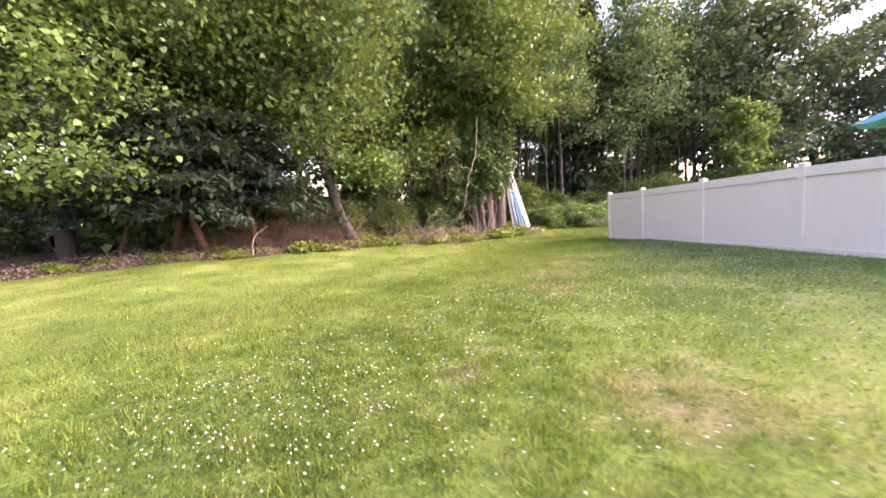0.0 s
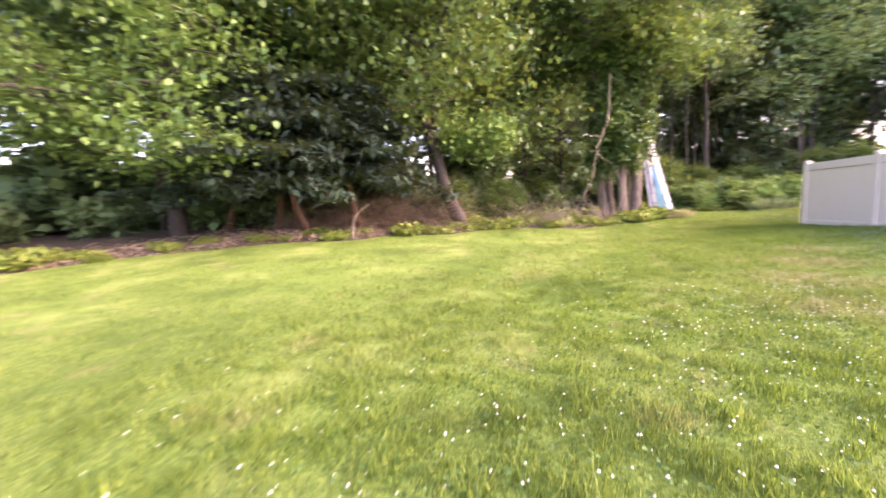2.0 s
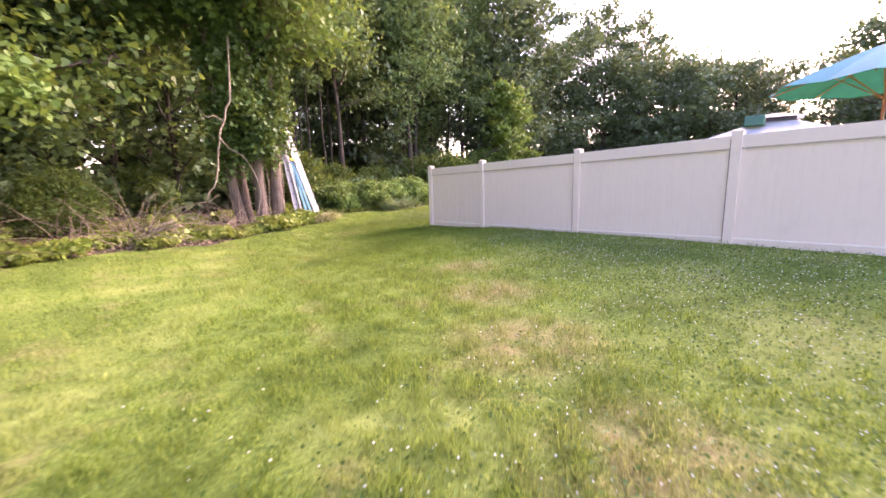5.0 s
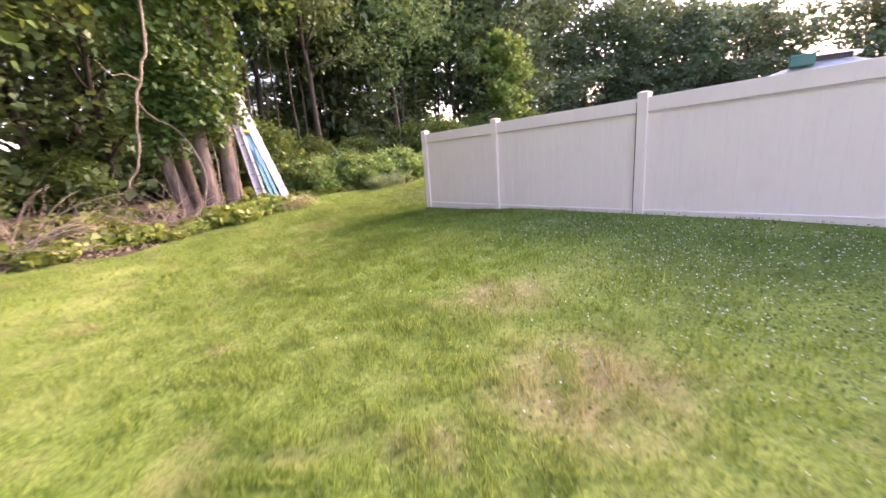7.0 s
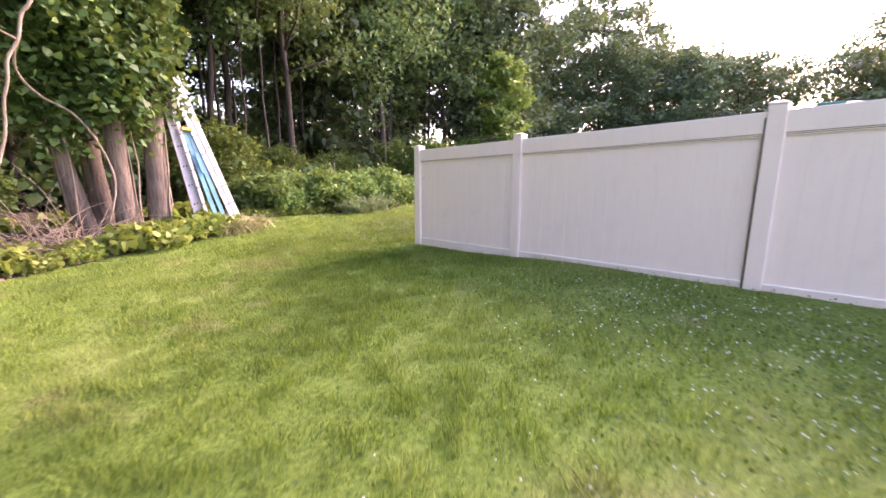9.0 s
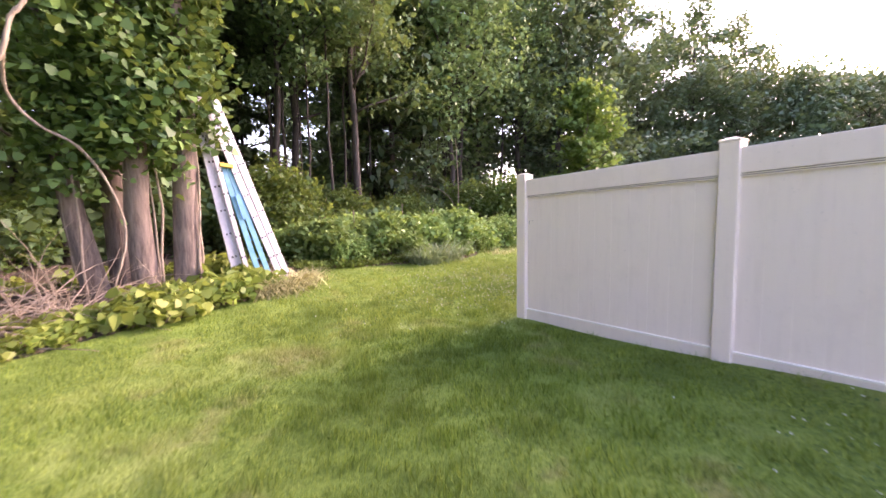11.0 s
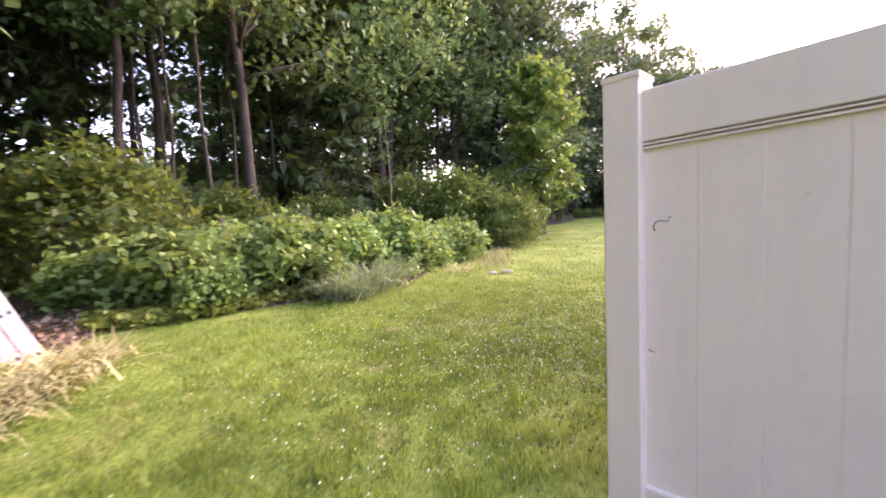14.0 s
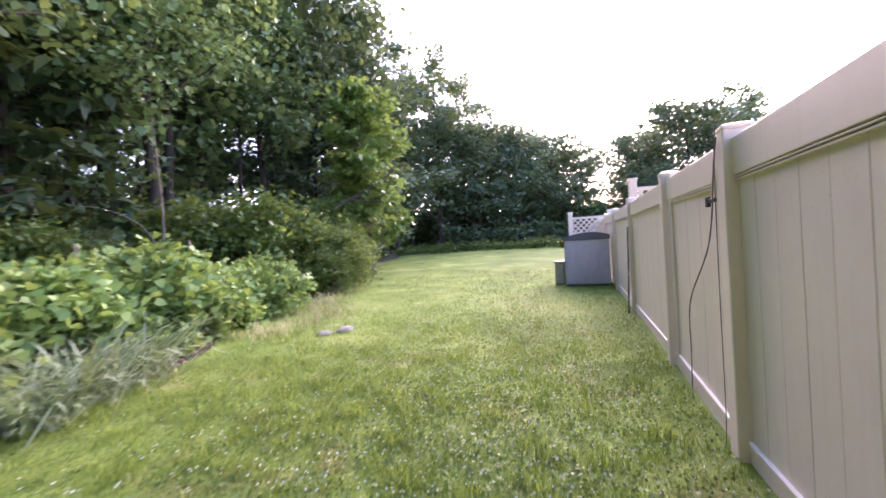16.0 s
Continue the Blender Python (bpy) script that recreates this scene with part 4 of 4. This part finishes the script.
for k, (x, y, s) in enumerate([(10.6, 21.3, 1.0), (10.0, 21.0, 1.0), (10.25, 21.3, .9), (9.5, 21.0, .8), (9.7, 20.85, .7)]):
    tuft("grass_tuft", "long grey-green grass tuft arching out from under the brambles", x, y, 0.30 * s, 140, 1.0 * s, 0.012, 0.58, 0.8, GREY_BLADE, 100 + k)
for k, (x, y) in enumerate([(13.9, 21.5), (14.6, 22.2), (15.6, 22.6), (17.5, 23.5), (12.6, 21.4)]):
    tuft("grass_tuft", "pale dry unmown grass at the lawn's edge", x, y, 0.5, 160, 0.35, 0.006, 0.5, 0.5, STRAW, 110 + k)


for k, (x, y, q) in enumerate([(5.2, 20.0, .5), (5.55, 20.12, .5), (4.75, 19.6, .5)]):
    again(low, x, y, 50 * k, q)
for k, (x, y, q) in enumerate([(5.36, 20.2, .5), (5.5, 20.28, .42), (4.2, 19.3, .5)]):
    again(low, x, y, 35 + 70 * k, q, "taller leafy green weeds growing up before the ladders", tall=1.9)
for k, (x, y, h) in enumerate([(9.7, 22.3, 1.5), (10.9, 22.6, 1.35), (12.4, 22.7, 1.4), (8.3, 22.4, 1.3)]):
    stem("seed_stalk", "tall thin dry seed stalk above the brambles", [(x, y, -0.4), (x + 0.02, y, 0.3), (x - 0.01, y + 0.03, h * 0.75), (x + 0.02, y + 0.02, h - 0.4)], 0.006, 0.012, TWIG, "stalk")


# ---- beyond and on the fence ----
def parasol(x, y, z_rim, z_top, r):
    base = ground_z(x, y)
    thing = root("garden_umbrella", pose(x, y, base), "open turquoise canvas garden umbrella with a wooden pole", "umbrella")
    link_mesh("pole", tubes_mesh("pole", [([Vector((0, 0, 0)), Vector((0, 0, (z_top - base) * 0.5)), Vector((0, 0, z_top - base + 0.06))], [0.024] * 3)], 10), WOOD, thing)
    bm = bmesh.new()
    n, rings = 8, 6
    grid = []
    for i in range(rings + 1):
        f = i / rings
        row = []
        for k in range(n * 4):
            a = 2 * math.pi * k / (n * 4)
            s = abs(((k % 4) - 2) / 2)
            flat = math.cos(math.pi / n) / math.cos((k % 4) / 4 * 2 * math.pi / n - math.pi / n)
            row.append(bm.verts.new((r * f * flat * math.cos(a), r * f * flat * math.sin(a), (z_top - base) - (z_top - z_rim) * (f ** 1.12) - 0.045 * f * (1 - s))))
        grid.append(row)
    for i in range(rings):
        for k in range(n * 4):
            q = (grid[i][k], grid[i + 1][k], grid[i + 1][(k + 1) % (n * 4)], grid[i][(k + 1) % (n * 4)])
            bm.faces.new(q)
    bmesh.ops.remove_doubles(bm, verts=bm.verts, dist=0.0005)
    bmesh.ops.solidify(bm, geom=bm.faces[:], thickness=0.004)
    part("canopy", bm, CANVAS, thing)
    for k in range(n):
        a = 2 * math.pi * k / n
        end = Vector((r * 0.97 * math.cos(a), r * 0.97 * math.sin(a), z_rim - base - 0.02))
        link_mesh("rib", tubes_mesh("rib", [([Vector((0, 0, z_top - base - 0.05)), end.lerp(Vector((0, 0, z_top - base - 0.05)), 0.5) - Vector((0, 0, 0.03)), end], [0.012] * 3)], 5), WOOD, thing)
        mid = Vector((r * 0.5 * math.cos(a), r * 0.5 * math.sin(a), z_top - base - (z_top - z_rim) * 0.5 - 0.05))
        link_mesh("strut", tubes_mesh("strut", [([Vector((0.02 * math.cos(a), 0.02 * math.sin(a), z_rim - base - 0.25)), (mid + Vector((0, 0, z_rim - base - 0.25))) / 2, mid], [0.009] * 3)], 5), WOOD, thing)
    return thing


parasol(9.75, 6.35, 2.33, 2.92, 1.5)


def pavilion(x, y, top, half, eave):
    base = ground_z(x, y)
    thing = root("pavilion", pose(x, y, base, 0, 0, 12), "white fabric garden pavilion with a raised dark-edged vent", "pavilion")
    for sx in (-1, 1):
        for sy in (-1, 1):
            bm = bmesh.new()
            box_into(bm, (sx * half - 0.06, sy * half - 0.06, 0), (sx * half + 0.06, sy * half + 0.06, eave - base), 0.01)
            part("post", bm, ROOF_DARK, thing)
    def hip(z0, z1, r0, r1, lift):
        bm = bmesh.new()
        lower = [bm.verts.new((sx * r0, sy * r0, z0)) for sx, sy in ((-1, -1), (1, -1), (1, 1), (-1, 1))]
        upper = [bm.verts.new((sx * r1, sy * r1, z1)) for sx, sy in ((-1, -1), (1, -1), (1, 1), (-1, 1))]
        for k in range(4):
            bm.faces.new((lower[k], lower[(k + 1) % 4], upper[(k + 1) % 4], upper[k]))
        bm.faces.new(upper)
        bmesh.ops.solidify(bm, geom=bm.faces[:], thickness=lift)
        return bm
    part("canopy", hip(eave - base, top - base - 0.42, half + 0.15, 0.75, 0.02), ROOF_WHITE, thing)
    part("vent_roof", hip(top - base - 0.24, top - base, 1.05, 0.12, 0.02), ROOF_WHITE, thing)
    bm = bmesh.new()
    box_into(bm, (-0.78, -0.78, top - base - 0.45), (0.78, 0.78, top - base - 0.22), 0.01)
    part("vent_side", bm, ROOF_DARK, thing, "dark mesh vent band")
    bm = bmesh.new()
    box_into(bm, (-1.7, 0.35, top - base - 0.62), (-1.0, 1.15, top - base - 0.16), 0.05)
    part("roof_box", bm, GREEN_BOX, thing, "dark green box on the canopy")
    return thing


pavilion(25.6, 11.3, 3.55, 2.9, 2.2)


def deck_box(x0, x1, y0, y1, high):
    base = lawn_height((x0 + x1) / 2, (y0 + y1) / 2) - 0.03
    thing = root("storage_shed", pose(x0, y0, base), "grey resin storage shed with a curved dark-edged lid", "storage shed")
    w, d = y1 - y0, x1 - x0
    bm = bmesh.new()
    box_into(bm, (0.02, 0.02, 0), (d - 0.02, w - 0.02, 0.08), 0.01)
    part("base", bm, RESIN_DARK, thing)
    bm = bmesh.new()
    box_into(bm, (0, 0, 0.06), (d, w, high - 0.14), 0.03)
    part("body", bm, RESIN, thing)
    for k in range(5):
        bm = bmesh.new()
        box_into(bm, (-0.008, 0.08 + k * (w - 0.1) / 5, 0.14), (0.004, 0.05 + (k + 1) * (w - 0.1) / 5, high - 0.2), 0.004)
        part("panel", bm, RESIN, thing)
    bm = bmesh.new()
    n = 10
    for i in range(n):
        f0, f1 = i / n, (i + 1) / n
        z = lambda f: high - 0.16 + 0.17 * math.sin(math.pi * (0.12 + 0.76 * (1 - f))) * (0.75 + 0.25 * (1 - f))
        vs = [(-0.03, f0 * w - 0.02, z(f0)), (d + 0.02, f0 * w - 0.02, z(f0)), (d + 0.02, f1 * w + (0.02 if i == n - 1 else -0.02), z(f1)), (-0.03, f1 * w + (0.02 if i == n - 1 else -0.02), z(f1))]
        lo = [bm.verts.new((a, b, high - 0.2)) for a, b, c in vs]
        hi = [bm.verts.new(v) for v in vs]
        bm.faces.new(lo[::-1]), bm.faces.new(hi)
        for k in range(4):
            bm.faces.new((lo[k], lo[(k + 1) % 4], hi[(k + 1) % 4], hi[k]))
    bmesh.ops.remove_doubles(bm, verts=bm.verts, dist=0.0005)
    part("lid", bm, RESIN_DARK, thing, "dark curved lid")
    return thing


deck_box(18.85, 19.7, 16.63, 17.72, 1.40)
box_z = lawn_height(19.6, 18.0)
bm = bmesh.new()
box_into(bm, (19.3, 17.76, box_z - 0.02), (19.85, 18.02, box_z + 0.60), 0.03)
box_into(bm, (19.27, 17.74, box_z + 0.55), (19.88, 18.04, box_z + 0.61), 0.02)
tagged(part("utility_box", bm, BEIGE), "small beige utility box behind the storage shed", "box")


def lattice(x0, x1, y, z0, z1, label):
    """A white lattice panel between two posts, seen over the fence."""
    thing = root("lattice_panel", pose(x0, y, ground_z(x0, y)), label, "lattice")
    g = ground_z(x0, y)
    w = x1 - x0
    for px in (0, w):
        bm = bmesh.new()
        box_into(bm, (px - 0.065, -0.065, 0), (px + 0.065, 0.065, z1 - g + 0.12), 0.006)
        box_into(bm, (px - 0.08, -0.08, z1 - g + 0.121), (px + 0.08, 0.08, z1 - g + 0.16), 0.006)
        part("post", bm, VINYL, thing)
    for za in (z0 - g, z1 - g - 0.06):
        bm = bmesh.new()
        box_into(bm, (0.066, -0.03, za), (w - 0.066, 0.03, za + 0.06), 0.004)
        part("rail", bm, VINYL, thing)
    h = z1 - z0 - 0.12
    step = 0.16
    lo, hi = z0 - g + 0.06, z1 - g - 0.06
    for sgn, dy in ((1, 0.006), (-1, -0.006)):
        k = -h
        while k < w:
            a, b = max(k, 0.07), min(k + h, w - 0.07)
            if b - a > 0.05:
                za, zb = (lo + (a - k), lo + (b - k)) if sgn > 0 else (hi - (a - k), hi - (b - k))
                bm = bmesh.new()
                beam(bm, (a, dy, za), (b, dy, zb), 0.04, 0.008, (0, -1, 0))
                part("slat", bm, VINYL, thing)
            k += step
    return thing


for lx, ly, lz0, lz1, lw, words in [(15.72, 16.30, 1.22, 1.58, 1.7, "white vinyl lattice panel showing above the fence"), (20.7, 17.62, 0.88, 1.38, 1.1, "white vinyl lattice panel standing behind the storage shed")]:
    panel = lattice(lx, lx + lw, ly, lz0, lz1, words)
    panel.matrix_world = pose(lx, ly, ground_z(lx, ly), 0, 0, -87.5)

# latch and loose cable on the gate bay
latch = root("gate_latch", pose(10.92, 16.255, 0.955, 0, 0, 2.5), "black metal gate latch on the vinyl post", "latch")
bm = bmesh.new()
box_into(bm, (-0.09, 0, -0.012), (0.06, 0.018, 0.012), 0.003)
box_into(bm, (0.02, 0.0, -0.035), (0.06, 0.024, 0.03), 0.004)
part("bar", bm, DARK_RUBBER, latch)
stem("cable", "loose grey cable hanging down the gate", [(10.69, 16.275, 1.30), (10.78, 16.275, 1.12), (10.86, 16.275, 0.86), (11.15, 16.25, 0.62), (11.58, 16.265, 0.30), (11.70, 16.27, 0.10), (11.70, 16.27, -0.18), (11.62, 16.29, -0.42), (11.56, 16.30, -0.55)], 0.0045, 0.0045, CORD, "cable")
stem("cable", "thin grey cord hanging straight down the gate post", [(10.70, 16.278, 1.34), (10.76, 16.272, 1.20), (10.79, 16.27, 0.8), (10.80, 16.27, 0.3), (10.80, 16.27, -0.3), (10.82, 16.275, -0.56)], 0.0035, 0.003, CORD, "cable")
stem("garden_stake", "thin dark stake standing against the fence", [(15.22, 16.50, -0.6), (15.25, 16.47, 0.1), (15.29, 16.445, 0.9)], 0.016, 0.012, RESIN_DARK, "stake")
stem("dry_tendril", "small dried tendril stuck to the fence board", [(8.113, 15.932, 0.735), (8.112, 15.934, 0.755), (8.110, 15.922, 0.772), (8.110, 15.90, 0.775), (8.110, 15.883, 0.772), (8.110, 15.872, 0.795)], 0.0032, 0.0012, CORD, "tendril")
stem("dry_tendril", "small dried tendril stuck to the fence board", [(8.112, 15.955, 0.238), (8.110, 15.945, 0.232), (8.110, 15.932, 0.231)], 0.0035, 0.0015, CORD, "tendril")


# ---- grass blades and clover on the lawn ----
def turf_blade_material():
    m, nt, bsdf = material("turf_blade")
    co = nt.nodes.new("ShaderNodeTexCoord").outputs["Object"]
    geo = nt.nodes.new("ShaderNodeNewGeometry").outputs["Random Per Island"]
    mid = noise_of(nt, 1.6, 5.0, 0.6, co)
    big = noise_of(nt, 0.28, 4.0, 0.6, co)
    col = ramp(nt, geo, [(0.0, (0.050, 0.095, 0.013)), (0.5, (0.165, 0.255, 0.042)), (1.0, (0.37, 0.45, 0.088))])
    lush = ramp(nt, geo, [(0.0, (0.045, 0.105, 0.006)), (0.6, (0.17, 0.285, 0.028)), (1.0, (0.34, 0.46, 0.08))])
    dry = ramp(nt, geo, [(0.0, (0.19, 0.16, 0.07)), (0.6, (0.42, 0.34, 0.17)), (1.0, (0.58, 0.48, 0.28))])
    col = mixed(nt, ramp(nt, big, [(0.42, (0, 0, 0)), (0.62, (0.75, 0.75, 0.75))]), col, lush)
    col = mixed(nt, ramp(nt, mid, [(0.57, (0, 0, 0)), (0.76, (0.6, 0.6, 0.6))]), col, dry)
    pale = noise_of(nt, 0.75, 4.0, 0.62, co)
    col = mixed(nt, ramp(nt, pale, [(0.52, (0, 0, 0)), (0.68, (0.6, 0.6, 0.6))]), col, (0.33, 0.40, 0.11))
    col = mixed(nt, ramp(nt, pale, [(0.34, (0.55, 0.55, 0.55)), (0.48, (0, 0, 0))]), col, (0.06, 0.115, 0.014))
    col = mixed(nt, worn_factor(nt, co, noise_of(nt, 3.0, 5.0, 0.65, co)), col, dry)
    nt.links.new(col, bsdf.inputs["Base Color"])
    bsdf.inputs["Roughness"].default_value = 0.55
    bsdf.inputs["Specular IOR Level"].default_value = 0.3
    tr = nt.nodes.new("ShaderNodeBsdfTranslucent")
    nt.links.new(mixed(nt, 0.3, col, (0.34, 0.45, 0.07)), tr.inputs["Color"])
    mx = node(nt, "ShaderNodeMixShader", Fac=0.45)
    nt.links.new(bsdf.outputs[0], mx.inputs[1])
    nt.links.new(tr.outputs[0], mx.inputs[2])
    nt.links.new(mx.outputs[0], nt.nodes["Material Output"].inputs["Surface"])
    return m


def triangles_mesh(name, corners):
    n = len(corners)
    mesh = bpy.data.meshes.new(name)
    mesh.vertices.add(3 * n)
    mesh.vertices.foreach_set("co", np.ascontiguousarray(corners, dtype=np.float32).ravel())
    mesh.loops.add(3 * n)
    mesh.loops.foreach_set("vertex_index", np.arange(3 * n, dtype=np.int32))
    mesh.polygons.add(n)
    mesh.polygons.foreach_set("loop_start", np.arange(0, 3 * n, 3, dtype=np.int32))
    mesh.update(calc_edges=True)
    return mesh


GX, GY = np.arange(-16, 24.01, 0.25), np.arange(-3, 24.01, 0.25)
GZ = np.array([[lawn_height(x, y) for x in GX] for y in GY])


def heights(x, y):
    fx, fy = (x - GX[0]) / 0.25, (y - GY[0]) / 0.25
    i, j = np.clip(fx.astype(int), 0, len(GX) - 2), np.clip(fy.astype(int), 0, len(GY) - 2)
    u, v = fx - i, fy - j
    return GZ[j, i] * (1 - u) * (1 - v) + GZ[j, i + 1] * u * (1 - v) + GZ[j + 1, i] * (1 - u) * v + GZ[j + 1, i + 1] * u * v


def on_lawn(x, y, margin=0.0):
    e = np.interp(x, [p[0] for p in EDGE], [p[1] for p in EDGE])
    return (y < e - 0.05 + margin) & ((x < 8.03) | (y > 16.14 + 0.044 * (x - 8.14))) & (x > -15.5) & (x < 23.5) & (y > -2.5) & (y < 23.5)


rngg = np.random.default_rng(3)
WALKED = np.array([(-0.3, 0.8), (-1.1, 3.2), (-0.5, 5.2), (1.5, 7.6), (3.6, 11.2), (5.3, 14.2), (7.0, 16.9), (9.5, 18.3), (12.5, 18.8)])
n_near, n_wide = 430000, 270000
t = rngg.uniform(0, len(WALKED) - 1.001, n_near)
i = t.astype(int)
near = WALKED[i] + (WALKED[i + 1] - WALKED[i]) * (t - i)[:, None] + rngg.normal(0, 1.7, (n_near, 2))
wide = np.stack([rngg.uniform(-11, 23, n_wide), rngg.uniform(-1, 23, n_wide)], 1)
xy = np.concatenate([near, wide])
xy = xy[on_lawn(xy[:, 0], xy[:, 1], 0.1 * rngg.normal(0, 1, len(xy)))]
tufty = np.array([0.5 + 0.5 * math.sin(9.1 * a + 1.9 * math.sin(5.3 * b) + 2.0 * math.sin(1.3 * b)) * math.sin(8.3 * b + 1.6 * math.sin(6.1 * a) + 2.0 * math.sin(1.1 * a)) for a, b in xy[:, :2]])
n = len(xy)
foot = np.concatenate([xy, (heights(xy[:, 0], xy[:, 1]) - 0.008)[:, None]], 1)
a = rngg.uniform(0, 2 * np.pi, n)
lean_out = np.stack([np.cos(a), np.sin(a)], 1) * np.abs(rngg.normal(0, 0.55, n))[:, None]
high = (0.020 + 0.062 * tufty ** 1.5) * rngg.uniform(0.6, 1.5, n)
tip = foot + np.concatenate([lean_out * high[:, None], high[:, None]], 1)
b = rngg.uniform(0, 2 * np.pi, n)
side = np.stack([np.cos(b), np.sin(b), np.zeros(n)], 1) * rngg.uniform(0.0024, 0.0062, n)[:, None]
tagged(link_mesh("grass", triangles_mesh("grass", np.stack([foot - side, foot + side, tip], 1)), turf_blade_material()), "short mown grass blades, green with dry patches", "grass", kind="stuff")

# white clover: heads on the lawn in loose patches, with small leaves below them
PATCHES = [(-1.1, 2.3, 0.55, 170), (-0.9, 2.2, 0.9, 150), (-1.6, 3.2, 0.9, 200), (0.3, 4.0, 1.0, 220), (1.4, 5.8, 1.1, 300), (3.2, 4.6, 1.2, 320), (4.4, 5.8, 1.4, 480), (5.4, 7.5, 1.1, 520), (6.4, 9.2, 0.9, 560), (6.8, 6.0, 1.0, 380), (6.9, 11.4, 0.7, 260),
           (5.2, 10.0, 1.2, 80), (9.0, 18.0, 0.9, 420), (10.5, 17.6, 1.0, 560), (12.2, 17.8, 1.2, 460), (9.6, 17.2, 0.5, 220), (14.5, 18.0, 1.2, 260), (9.5, 19.4, 1.0, 140), (13.5, 19.0, 1.6, 160), (1.0, 1.8, 1.2, 120), (7.6, 17.6, 0.8, 130)]
cx, cl = [], []
for px, py, r, k in PATCHES:
    cx.append(np.stack([px + rngg.normal(0, r, k), py + rngg.normal(0, r, k)], 1))
    cl.append(np.stack([px + rngg.normal(0, r, k * 9), py + rngg.normal(0, r, k * 9)], 1))
cx, cl = np.concatenate(cx), np.concatenate(cl)
cx, cl = cx[on_lawn(cx[:, 0], cx[:, 1])], cl[on_lawn(cl[:, 0], cl[:, 1])]
head_dirs = np.array([(1, 0, 0), (0, 1, 0), (-1, 0, 0), (0, -1, 0), (0, 0, 1), (0, 0, -0.7)])
faces8 = [(0, 1, 4), (1, 2, 4), (2, 3, 4), (3, 0, 4), (1, 0, 5), (2, 1, 5), (3, 2, 5), (0, 3, 5)]
centre = np.concatenate([cx, (heights(cx[:, 0], cx[:, 1]) + rngg.uniform(0.035, 0.075, len(cx)))[:, None]], 1)
rad = rngg.uniform(0.0042, 0.0092, len(cx))[:, None, None]
pts = centre[:, None, :] + head_dirs[None] * rad
tagged(link_mesh("clover_flowers", triangles_mesh("clover_flowers", np.concatenate([pts[:, f, :] for f in faces8])), FLOWER), "white clover heads scattered over the lawn", "clover", kind="stuff")
CLOVER = leaf_material("clover_leaf", (0.03, 0.09, 0.015), (0.06, 0.15, 0.025), (0.11, 0.22, 0.04), 0.55, 0.25)
spot = np.concatenate([cl, (heights(cl[:, 0], cl[:, 1]) + rngg.uniform(0.015, 0.05, len(cl)))[:, None]], 1)
tagged(link_mesh("clover_leaves", quads_mesh("clover_leaves", leaves(rngg, spot, 0.022, 0.3, 0.4, 1.1)), CLOVER), "small dark clover leaves among the grass", "clover", kind="stuff")

# fallen dry leaves on the soil under the trees
nl = 13000
lx = rngg.uniform(-13, 13.0, nl)
ly = np.interp(lx, [p[0] for p in EDGE], [p[1] for p in EDGE]) + np.abs(rngg.normal(0, 1.6, nl)) + 0.05
lz = np.array([litter_height(a, b) for a, b in zip(lx, ly)]) + rngg.uniform(0.0, 0.03, nl)
DRY_LEAF = leaf_material("dry_leaf", (0.08, 0.055, 0.035), (0.20, 0.14, 0.09), (0.38, 0.29, 0.20), 0.8, 0.1)
tagged(link_mesh("fallen_leaves", quads_mesh("fallen_leaves", leaves(rngg, np.stack([lx, ly, lz], 1), 0.07, 0.4, 0.5, 1.3)), DRY_LEAF), "brown fallen leaves over the soil", "leaf litter", kind="stuff")
